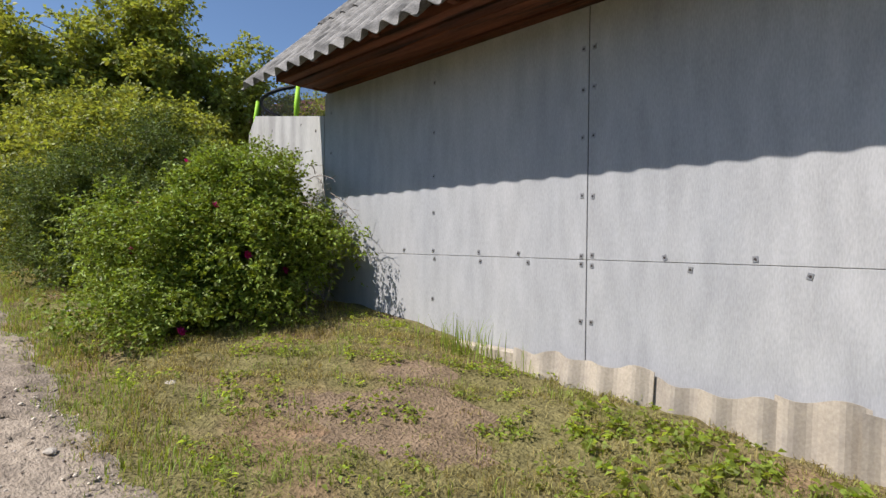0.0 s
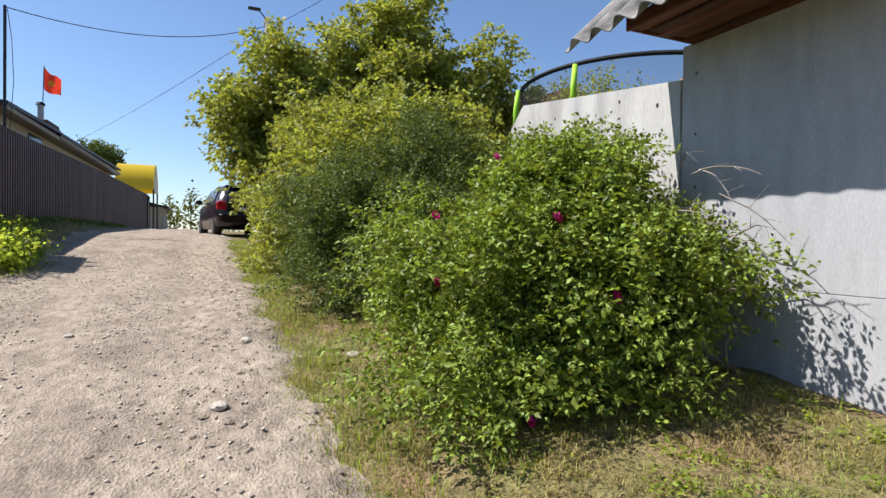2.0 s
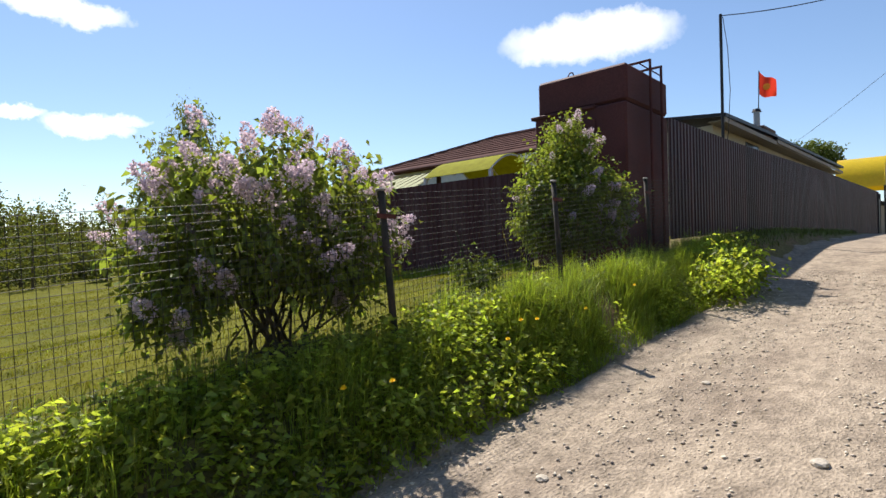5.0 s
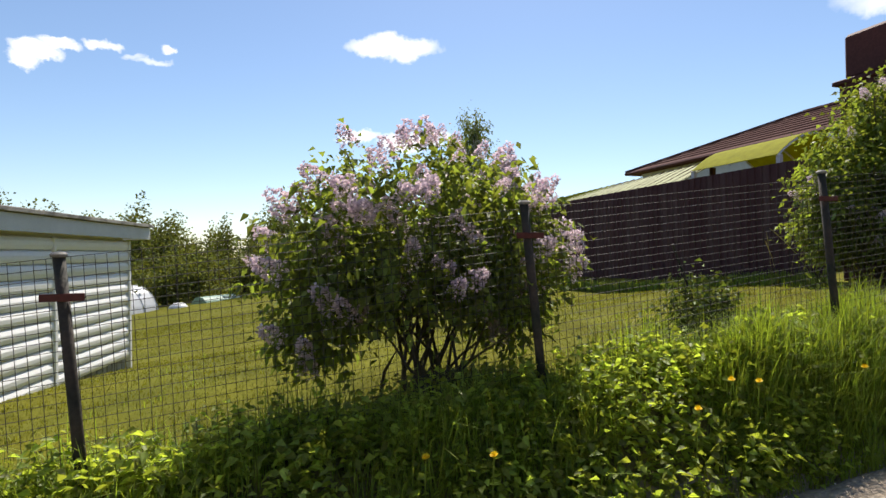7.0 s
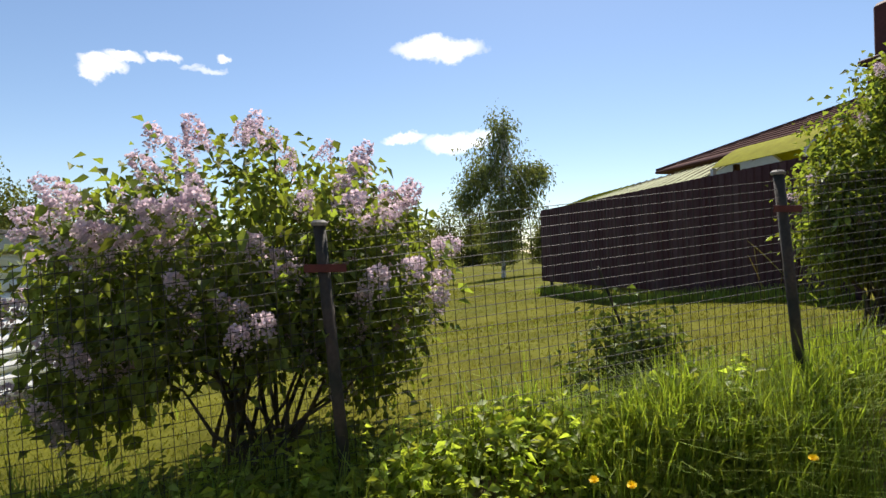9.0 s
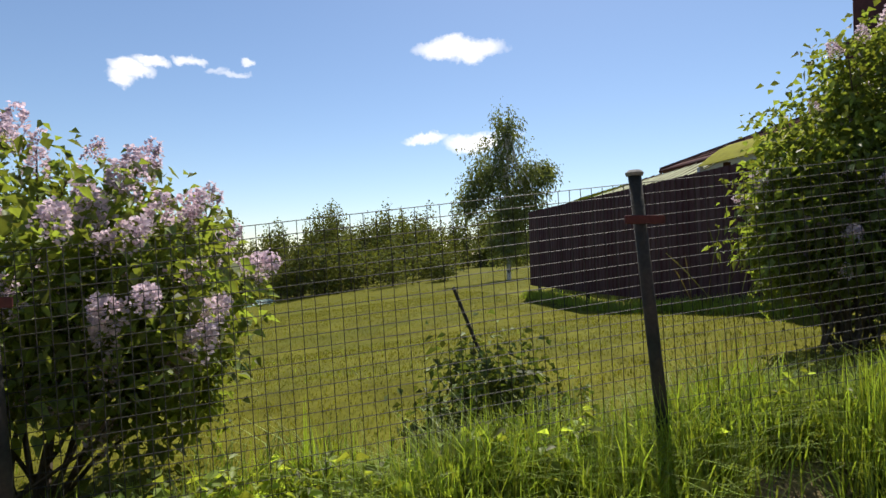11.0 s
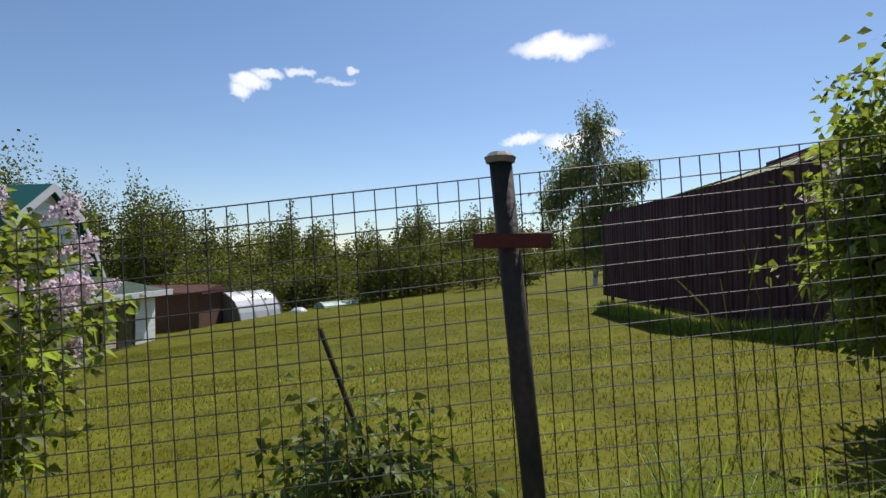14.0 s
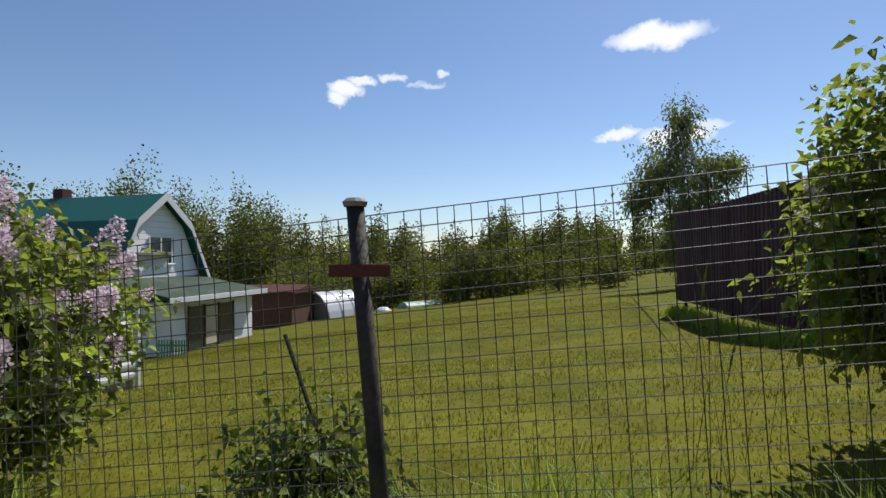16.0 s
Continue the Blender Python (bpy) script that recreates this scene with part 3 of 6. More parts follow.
# ---- profiled sheet fences ----
def profiled(length, z_lo, z_hi, pitch=0.16, depth=0.022):
    """A trapezoid profile along y; z_lo and z_hi are functions of y."""
    s = Shape()
    prof, y = [], 0.0
    while y < length:
        for dy, dx in ((0, 0), (0.42 * pitch, 0), (0.52 * pitch, depth), (0.90 * pitch, depth)):
            if y + dy <= length:
                prof.append((dx, y + dy))
        y += pitch
    prof.append((0, length))
    vs = []
    for x, yy in prof:
        vs += [(x, yy, z_lo(yy)), (x, yy, z_hi(yy)), (x - 0.003, yy, z_hi(yy)), (x - 0.003, yy, z_lo(yy))]
    fs = []
    for i in range(len(prof) - 1):
        k = i * 4
        for j in range(4):
            q = (j + 1) % 4
            fs.append((k + j, k + 4 + j, k + 4 + q, k + q))
    fs += [(3, 2, 1, 0), tuple(range((len(prof) - 1) * 4, len(prof) * 4))]
    return s.add(vs, fs)


road_fence = thing("sheet_fence", "brown profiled steel sheet fence along the road", "fence", kind="structure", at=(-4.43, 15.06, 0), rz=-2.1)
lo = lambda y: float(np.interp(y, [0, 4, 13, 35], [2.08, 2.26, 2.29, 2.36])) - 0.05
hi = lambda y: float(np.interp(y, [0, 4, 13, 28], [4.25, 4.27, 4.45, 4.6]))
y = 0.0
while y < 27.6:
    w = 1.12
    part("fence_sheet", profiled(w + 0.02, lambda q, a=y: lo(q + a), lambda q, a=y: hi(q + a)), M_CORR, road_fence, at=Matrix.Translation((0.004 * (int(y) % 2), y, 0)))
    y += w
part("fence_rail", Shape().tube([(-0.06, 0, 2.7), (-0.06, 27, 2.9)], 0.025, 6), M_DARKSTEEL, road_fence)
gate = thing("entrance_gate", "dark wicket gate at the far end of the brown fence", "gate", at=(-3.4, 43.0, 2.24))
part("leaf", Shape().box(-0.03, 0.03, -0.5, 0.5, 0.02, 2.0, 0.01), M_DARKSTEEL, gate)
part("post", Shape().box(-0.06, 0.06, -0.62, -0.5, 0, 2.3, 0.01), M_DARKSTEEL, gate)
part("post", Shape().box(-0.06, 0.06, 0.5, 0.62, 0, 2.3, 0.01), M_DARKSTEEL, gate)
end_shed = thing("roadside_shed", "small grey shed with dark roof past the gate", "shed", at=(-3.0, 52.0, 2.0))
part("wall", Shape().box(-2.5, 0, 0, 5, 0, 2.3, 0.02), M_OLDWOOD, end_shed)
part("roof", Shape().prism([(-2.8, 2.9), (0.4, 2.2), (0.4, 2.32), (-2.8, 3.05)], -0.4, 5.4), M_DARKSTEEL, end_shed)

back_fence = thing("dark_sheet_fence", "dark brown profiled sheet fence at the meadow edge", "fence", kind="structure")
back_fence.matrix_basis = pose(-6.15, 13.22, 0, 0, 0, 90)
y = 0.0
lo2 = lambda q: float(np.interp(q, [0, 8.5], [1.50, 1.42]))
while y < 8.3:
    part("fence_sheet", profiled(1.13, lambda q, a=y: lo2(q + a), lambda q: 3.31, 0.14, 0.018), M_CORRBACK, back_fence, at=Matrix.Translation((0.003 * (int(y) % 2), y, 0)))
    y += 1.11
for q in (0.1, 2.9, 5.7, 8.4):
    part("fence_post", Shape().box(0.03, 0.09, q - 0.03, q + 0.03, 1.0, 3.28, 0.004), M_DARKSTEEL, back_fence)

# ---- wire mesh fence on leaning posts ----
FENCE_X = -3.46
rngf = np.random.default_rng(5)


def fence_top(y):
    return float(np.interp(y, [3.0, 5.2, 7.31, 9.45, 11.6, 13.3], [1.84, 2.07, 2.29, 2.51, 2.72, 2.88]))


def mesh_panel(y0, y1):
    """Welded square mesh between two posts, a wire a tube."""
    s = Shape()
    lean = 0.055
    zt0, zt1 = fence_top(y0), fence_top(y1)
    h, cell = 1.22, 0.043
    pos = lambda q, d: (FENCE_X + 0.012 * math.sin(q * 3 + d * 2), q - lean * (d / 1.2) * -1.0, fence_top(q) - d)
    n = int((y1 - y0) / cell)
    for i in range(n + 1):
        q = y0 + (y1 - y0) * i / n
        s.tube([pos(q, h * k / 3) for k in range(4)], 0.0016, 3, False)
    d = 0.0
    while d < h:
        s.tube([pos(y0 + (y1 - y0) * k / 5, d) for k in range(6)], 0.0017, 3, False)
        d += 0.0425 if d < 0.7 else 0.052
    return s


def fence_post(y, z_top, z_ground, lean_y, lean_x, bar=True):
    p = thing("fence_post", "dark leaning steel fence post with a flat cap", "post", "mesh fence posts", (FENCE_X + 0.03, y, z_ground - 0.2))
    h = z_top - z_ground + 0.2
    top = Vector((lean_x * h, lean_y * h, h))
    part("pole", Shape().tube([(0, 0, 0), top * 0.5, top], 0.024, 10), M_POST, p, smooth=True)
    part("cap", Shape().tube([top + Vector((0, 0, -0.008)), top + Vector((0, 0, 0.004)), top + Vector((0, 0, 0.014))], [0.030, 0.034, 0.022], 10), M_CAP, p, "flat grey cap")
    if bar:
        c = top * (1 - 0.17 / h)
        part("cross_bar", Shape().box(0.022, 0.032, c.y - 0.075, c.y + 0.085, c.z - 0.018, c.z + 0.014, 0.002, Matrix.Translation((c.x, 0, 0))), M_BAR, p, "short red-brown cross bar")
    return p


POSTS = [(3.06, 1.86, 0.5), (5.20, 2.08, 0.86), (7.31, 2.32, 1.08), (9.45, 2.545, 1.28), (11.6, 2.75, 1.45)]
for y, zt, zg in POSTS:
    fence_post(y + 0.1 * (zt - zg), zt, zg, -0.085, -0.02)
mesh_fence = thing("mesh_fence", "welded square wire mesh fence strung between posts", "fence", kind="structure")
for a, b in zip(POSTS, POSTS[1:] + [(13.2, 2.9, 1.6)]):
    part("mesh_panel", mesh_panel(a[0], b[0]), M_WIRE, mesh_fence)
rod = thing("steel_rod", "thin rusty steel rod leaning in a small bush", "rod", at=(-4.16, 9.27, 1.15))
part("bar", Shape().tube([(0, 0, 0), (-0.05, -0.36, 0.95)], 0.009, 6), M_POST, rod)

# ---- white shed with log siding ----
SL = 4.9   # wall length; local x runs along the wall, local y looks out of it
shed = thing("white_shed", "low white log-sided shed with a flat edged roof", "shed", at=(-9.45, 4.15, 0), rz=-10.5)
part("wall", Shape().box(0.03, SL - 0.03, -3.0, -0.03, 0.0, 2.4), M_WHITE, shed)
z = 0.68
while z < 2.2:
    hgt = 0.148
    out = [(0, z), (0.026, z + 0.012), (0.042, z + 0.05), (0.044, z + 0.09), (0.030, z + 0.13), (0.002, z + hgt - 0.004), (-0.03, z + hgt - 0.004), (-0.03, z)]
    for x0, x1 in ((0.03, 1.78), (1.83, SL)):
        sh = Shape().prism([(a_, b_) for a_, b_ in out], x0, x1)
        sh.v = [(p[1], p[0], p[2]) for p in sh.v]
        sh.f = [tuple(reversed(q)) for q in sh.f]
        part("siding_board", sh, M_WHITE, shed)
    z += hgt
for x in (0.0, 1.805):
    part("corner_trim", Shape().box(x - 0.025, x + 0.025, -0.01, 0.055, 0.2 if x < 1 else 0.64, 2.3, 0.004), M_WHITE, shed)
x = 0.05
while x < SL:
    part("skirting_board", Shape().box(x, x + 0.10, -0.03, -0.005, 0.05, 0.675, 0.004), M_SKIRT, shed)
    x += 0.135
part("foundation", Shape().box(0.05, SL - 0.05, -2.9, -0.06, -0.6, 0.6), M_SEAM, shed)
part("fascia", Shape().box(-0.42, SL + 0.4, 0.12, 0.15, 2.33, 2.50, 0.004), M_WHITEGREY, shed)
part("end_fascia", Shape().box(-0.45, -0.425, -3.2, 0.15, 2.33, 2.50, 0.004), M_WHITEGREY, shed)
part("soffit", Shape().box(-0.40, SL + 0.4, -0.0, 0.115, 2.36, 2.39, 0.003), M_CREAM, shed)
part("roof", Shape().box(-0.48, SL + 0.45, -3.25, 0.19, 2.505, 2.55, 0.006), M_SLATE, shed)

# ---- white house with a green gambrel roof ----
house = thing("gambrel_house", "white sided house with a green gambrel roof and a lean-to", "house", at=(-21.6, -4.9, -1.15), rz=-4)
# local x runs along the gable front, local -y goes back to the ridge's far end
gable = [(-3.4, 0.3), (1.9, 0.3), (1.75, 2.9), (0.75, 5.05), (-0.7, 6.2), (-2.1, 5.05), (-3.2, 2.9)]
part("wall", Shape().prism(gable, -8, 0), M_WHITE, house)
for i in range(22):
    zz = 0.45 + i * 0.25
    xs_ = [np.interp(zz + 0.12, [0.3, 2.9, 5.05, 6.2], [1.9, 1.75, 0.75, -0.7]), np.interp(zz + 0.12, [0.3, 2.9, 5.05, 6.2], [-3.4, -3.2, -2.1, -0.7])]
    if xs_[0] - xs_[1] > 0.5:
        part("siding_board", Shape().box(xs_[1] + 0.1, xs_[0] - 0.1, -0.01, 0.03, zz, zz + 0.22, 0.006), M_WHITE, house)
for (xa, za), (xb, zb) in (((-0.7, 6.25), (0.8, 5.1)), ((0.8, 5.1), (1.95, 2.75)), ((-0.7, 6.25), (-2.2, 5.1)), ((-2.2, 5.1), (-3.45, 2.75))):
    part("roof", Shape().add([(xa, -8.3, za), (xb, -8.3, zb), (xb, 0.35, zb), (xa, 0.35, za), (xa, -8.3, za + 0.09), (xb, -8.3, zb + 0.09), (xb, 0.35, zb + 0.09), (xa, 0.35, za + 0.09)],
         [(0, 1, 2, 3), (7, 6, 5, 4), (0, 4, 5, 1), (2, 6, 7, 3), (1, 5, 6, 2), (0, 3, 7, 4)]), M_GREENROOF, house)
    part("barge_board", Shape().add([(xa, 0.36, za - 0.2), (xb, 0.36, zb - 0.2), (xb, 0.36, zb + 0.12), (xa, 0.36, za + 0.12), (xa, 0.39, za - 0.2), (xb, 0.39, zb - 0.2), (xb, 0.39, zb + 0.12), (xa, 0.39, za + 0.12)],
         [(0, 1, 2, 3), (7, 6, 5, 4), (0, 4, 5, 1), (2, 6, 7, 3), (1, 5, 6, 2), (0, 3, 7, 4)]), M_WHITEGREY, house)
w = part("window", Shape().box(-1.45, -0.1, 0.03, 0.08, 3.45, 4.55, 0.01), M_WINDOW, house)
for x in (-1.35, -0.72, -0.1):
    part("window_bar", Shape().box(x, x + 0.06, 0.05, 0.11, 3.5, 4.55, 0.006), M_WHITE, w)
part("window_sill", Shape().box(-1.45, 0.05, 0.03, 0.16, 3.44, 3.5, 0.01), M_WHITE, w)
part("chimney", Shape().box(-1.2, -0.7, -5.3, -4.8, 5.9, 6.75, 0.02), M_BROWNMETAL, house)
annex = part("lean_to", Shape().box(-3.2, 1.9, 0.1, 2.6, 0.2, 2.15, 0.02), M_WHITE, house, "white lean-to with a green roof")
part("lean_to_roof", Shape().prism([(-3.6, 2.2), (2.5, 2.25), (2.5, 2.34), (-3.6, 2.3)], 0.0, 3.1), M_DULLROOF, annex)
part("lean_to_roof", Shape().add([(-3.6, 3.1, 2.3), (2.5, 3.1, 2.34), (2.2, 0.0, 2.95), (-3.2, 0, 2.95), (-3.6, 0, 2.28), (2.5, 0, 2.3)], [(0, 1, 2, 3), (0, 3, 4), (1, 5, 2), (5, 4, 3, 2), (0, 4, 5, 1)]), M_DULLROOF, annex)
part("lean_to_fascia", Shape().box(-3.62, 2.52, 3.1, 3.13, 2.1, 2.33, 0.01), M_WHITEGREY, annex)
for i in range(9):
    part("siding_board", Shape().box(-3.18, 1.88, 2.6, 2.63, 0.3 + i * 0.2, 0.48 + i * 0.2, 0.006), M_WHITE, annex)
dr = part("glass_door", Shape().box(-1.7, 1.0, 2.64, 2.69, 0.35, 1.9, 0.01), M_WINDOW, house, "dark sliding glass door with cream blinds")
for x in (-1.75, -0.78, 0.1, 0.98):
    part("door_frame", Shape().box(x, x + 0.07, 2.66, 2.72, 0.32, 1.95, 0.006), M_SHEDBROWN, dr)
part("blind", Shape().box(-0.65, 0.05, 2.69, 2.705, 0.4, 1.85, 0.004), M_CREAM, dr)
lattice = thing("green_lattice", "faded green slatted lattice panel beside the house", "lattice", at=(-18.2, -1.9, -1.0))
for i in range(10):
    part("slat", Shape().box(-0.02, 0.02, 0.1 * i, 0.1 * i + 0.05, 0, 0.9, 0.004), M_GREENFENCE, lattice)
part("rail", Shape().box(0.02, 0.05, 0, 1.0, 0.7, 0.76, 0.004), M_GREENFENCE, lattice)

# ---- garden sheds and greenhouse at the far side of the meadow ----
bs = thing("brown_garden_shed", "low dark brown board shed behind the house", "shed", at=(-30.5, -4.6, -1.4))
part("wall", Shape().box(-1.5, 1.5, -2.4, 2.4, 0, 2.1, 0.02), M_SHEDBROWN, bs)
part("roof", Shape().prism([(-1.8, 2.1), (1.8, 2.1), (1.8, 2.2), (0, 2.5), (-1.8, 2.2)], -2.7, 2.7), M_BROWNROOF, bs)
gh = thing("greenhouse", "small arched greenhouse covered in white film", "greenhouse", at=(-33.6, -1.7, -1.3), rz=62)
n = 14
outer = [(1.55 * math.cos(math.pi * i / n), 1.85 * math.sin(math.pi * i / n)) for i in range(n + 1)]
part("film_cover", Shape().prism(outer, -1.5, 1.5), M_FILM, gh, smooth=False)
for y in (-1.52, -0.5, 0.5, 1.52):
    part("hoop", Shape().tube([(x * 1.01, y, zz * 1.01) for x, zz in outer], 0.02, 5), M_WHITEGREY, gh)
for y in (-1.51, 1.51):
    part("end_panel", Shape().prism([(x * 0.97, zz * 0.97) for x, zz in outer], y - 0.01, y + 0.01), M_OLDWOOD, gh, "tan weathered end panel")
tunnel = thing("grow_tunnel", "low pale green covered growing tunnel", "grow tunnel", at=(-36.2, 3.2, -1.0), rz=50)
part("cover", Shape().prism([(0.7 * math.cos(math.pi * i / 8), 0.75 * math.sin(math.pi * i / 8)) for i in range(9)], -1.4, 1.4), M_TEALFILM, tunnel)
tub = thing("white_tub", "white upturned garden tub in the grass", "tub", at=(-33.9, 1.4, -1.0))
part("shell", Shape().tube([(0, 0, 0), (0, 0, 0.35), (0, 0, 0.55)], [0.6, 0.5, 0.25], 12), M_FILM, tub, smooth=True)

# ---- neighbours' roofs behind the dark fence ----
nb = thing("neighbour_house", "low house with a brown hipped roof behind the fence", "house", at=(0, 0, 0))
part("wall", Shape().box(-19.2, -10.0, 20.4, 27.6, 1.4, 5.12, 0.02), M_WHITEGREY, nb)
ev = [(-19.7, 20.0), (-9.5, 20.0), (-9.5, 28.0), (-19.7, 28.0)]
part("roof", Shape().add([(x, y, 5.18) for x, y in ev] + [(-15.1, 24, 6.75), (-12.6, 24, 6.75)] + [(x, y, 5.08) for x, y in ev],
     [(0, 1, 5, 4), (1, 2, 5), (2, 3, 4, 5), (3, 0, 4), (6, 7, 1, 0), (7, 8, 2, 1), (8, 9, 3, 2), (9, 6, 0, 3), (9, 8, 7, 6)]), M_BROWNROOF, nb)
for (xa, ya), (xb, yb) in zip(ev, ev[1:] + ev[:1]):
    part("gutter", Shape().tube([(xa, ya, 5.13), (xb, yb, 5.13)], 0.06, 6), M_BROWNMETAL, nb)
for (xa, ya), xr in ((ev[0], -15.1), (ev[1], -12.6), (ev[2], -12.6), (ev[3], -15.1)):
    part("hip_ridge", Shape().tube([(xa, ya, 5.2), (xr, 24, 6.78)], 0.07, 6), M_BROWNROOF, nb)
part("ridge_cap", Shape().tube([(-15.1, 24, 6.78), (-12.6, 24, 6.78)], 0.08, 6), M_BROWNROOF, nb)
for k in range(1, 9):
    q = k / 9
    part("tile_course", Shape().tube([(-19.7 + 4.6 * q, 20 + 4 * q, 5.2 + 1.57 * q), (-9.5 - 3.1 * q, 20 + 4 * q, 5.2 + 1.57 * q)], 0.022, 4), M_BROWNROOF, nb)
part("window", Shape().box(-11.4, -10.6, 20.3, 20.42, 3.6, 4.6, 0.02), M_WINDOW, nb)
part("fascia_board", Shape().box(-13.0, -9.6, 20.06, 20.1, 4.86, 5.06, 0.01), M_WHITE, nb)
lean = thing("ribbed_lean_to", "pale green ribbed lean-to roof behind the dark fence", "lean-to")
part("sheet", Shape().add([(-16.8, 14.3, 3.38), (-10.35, 14.3, 3.42), (-10.35, 15.6, 4.02), (-16.8, 15.6, 3.86), (-16.8, 14.3, 3.40), (-10.35, 14.3, 3.44), (-10.35, 15.6, 4.04), (-16.8, 15.6, 3.88)],
     [(3, 2, 1, 0), (4, 5, 6, 7), (0, 1, 5, 4), (1, 2, 6, 5), (2, 3, 7, 6), (3, 0, 4, 7)]), M_PALEROOF, lean)
for i in range(22):
    x = -16.7 + i * 0.3
    part("rib", Shape().tube([(x, 14.3, 3.42), (x, 15.6, 3.89 + 0.0075 * i)], 0.022, 5), M_YELLOWWALL if i < 9 else M_SHEDBROWN, lean)
for x in (-16.6, -13.4, -10.5):
    part("post", Shape().box(x - 0.05, x + 0.05, 15.4, 15.5, 1.2, 3.85, 0.01), M_SHEDBROWN, lean)
canopy = thing("lime_canopy", "lime yellow polycarbonate arched canopy behind the fence", "canopy")
cp = [(14.7 + 1.9 * i / 12, 3.45 + 0.72 * math.sin(math.pi * (0.12 + 0.76 * i / 12))) for i in range(13)]
part("sheet", Shape().add([(x, y, z) for x in (-10.3, -8.25) for y, z in cp] + [(x, y, z + 0.012) for x in (-10.3, -8.25) for y, z in cp],
     [(i, i + 1, i + 14, i + 13) for i in range(12)] + [(26 + i + 13, 26 + i + 14, 26 + i + 1, 26 + i) for i in range(12)]), M_YELLOWWALL, canopy, smooth=True)
for x in (-10.3, -9.3, -8.25):
    part("hoop", Shape().tube([(x, y, z - 0.02) for y, z in cp], 0.02, 6), M_WHITEGREY, canopy)
for x in (-10.3, -8.25):
    for y in (14.75, 16.55):
        part("post", Shape().box(x - 0.04, x + 0.04, y - 0.04, y + 0.04, 1.3, 3.72, 0.006), M_WHITEGREY, canopy)

# ---- house, flag and yellow arch along the brown fence ----
lh = thing("long_house", "long cream house with a dark eave behind the fence", "house", at=(-5.2, 21.3, 1.9), rz=-2.1)
part("wall", Shape().box(-7, -0.35, 0.25, 17.2, -0.2, 3.42, 0.02), M_CREAM, lh)
for y0, y1, z0 in ((-0.1, 5.2, 3.52), (5.25, 17.6, 3.60)):
    part("roof", Shape().add([(0.1, y0, z0), (0.1, y1, z0 + 0.12), (-3.6, y1, z0 + 0.5), (-3.6, y0, z0 + 0.36), (0.1, y0, z0 + 0.10), (0.1, y1, z0 + 0.22), (-3.6, y1, z0 + 0.6), (-3.6, y0, z0 + 0.46)],
         [(0, 1, 2, 3), (7, 6, 5, 4), (0, 4, 5, 1), (2, 6, 7, 3), (1, 5, 6, 2), (0, 3, 7, 4)]), M_DARKSTEEL, lh)
    part("eave_board", Shape().box(0.04, 0.08, y0 + 0.05, y1 - 0.05, z0 - 0.14, z0 - 0.01, 0.006), M_OLDWOOD, lh)
part("soffit", Shape().box(-0.4, 0.03, 0.0, 17.4, 3.43, 3.46, 0.006), M_OLDWOOD, lh)
part("dormer", Shape().box(-0.35, -0.05, 4.2, 5.6, 3.55, 3.95, 0.02), M_SHEDBROWN, lh)
part("chimney", Shape().tube([(-0.4, 4.7, 3.6), (-0.4, 4.7, 4.52)], 0.1, 10), M_BRACKET, lh)
part("chimney_cap", Shape().tube([(-0.4, 4.7, 4.52), (-0.4, 4.7, 4.62)], [0.15, 0.11], 10), M_DARKSTEEL, lh)
for y in (3.2, 13.6):
    part("vent_window", Shape().box(-0.36, -0.31, y, y + 1.3, 2.85, 3.3, 0.01), M_WINDOW, lh)
flag = thing("red_flag", "red flag with a yellow print on a thin pole", "flag", at=(-5.45, 26.3, 5.75))
part("pole", Shape().tube([(0, 0, 0), (0.06, 0, 2.15)], 0.016, 6), M_DARKSTEEL, flag)
fv, ff = [], []
for i in range(7):
    for j in range(7):
        u, q = i / 6, j / 6
        fv.append((0.06 + 0.50 * u, 0.10 * math.sin(u * 7 + q * 2) * u, 2.12 - 0.80 * q - 0.45 * u * (1 - 0.5 * q) - 0.07 * math.sin(u * 5)))
for i in range(6):
    for j in range(6):
        ff.append((i * 7 + j, i * 7 + j + 1, i * 7 + j + 8, i * 7 + j + 7))
part("cloth", Shape().add(fv, ff), M_FLAG, flag, smooth=True)
part("print", Shape().tube([(0.30, -0.10, 1.52), (0.30, -0.07, 1.52)], 0.11, 10), M_FLAGY, flag, "yellow emblem as a plain disc")
arch = thing("yellow_arch_canopy", "bright yellow polycarbonate arched canopy on a steel frame", "canopy", at=(-4.35, 47.0, 2.2))
rad = 1.75
prof = [(rad * math.cos(math.pi * i / 16), 2.9 + 1.9 * math.sin(math.pi * i / 16)) for i in range(17)]
av = [(x0, a, b) for x0 in (-1.2, 1.1) for a, b in prof]
part("roof_sheet", Shape().add(av + [(x, y * 1.01, z + 0.02) for x, y, z in av], [(i, i + 1, i + 18, i + 17) for i in range(16)] + [(34 + i + 17, 34 + i + 18, 34 + i + 1, 34 + i) for i in range(16)]), M_YELLOW, arch, smooth=True)
for x in (-1.2, 1.1):
    part("hoop", Shape().tube([(x, a, b) for a, b in prof], 0.05, 5), M_YELLOW, arch)
    for s_ in (-1, 1):
        part("leg", Shape().box(x - 0.05, x + 0.05, s_ * rad - 0.05, s_ * rad + 0.05, -0.1, 2.95, 0.01), M_DARKSTEEL, arch)
part("end_sheet", Shape().add([(1.08, a, b) for a, b in prof], [tuple(range(17))]), M_WHITEGREY, arch)

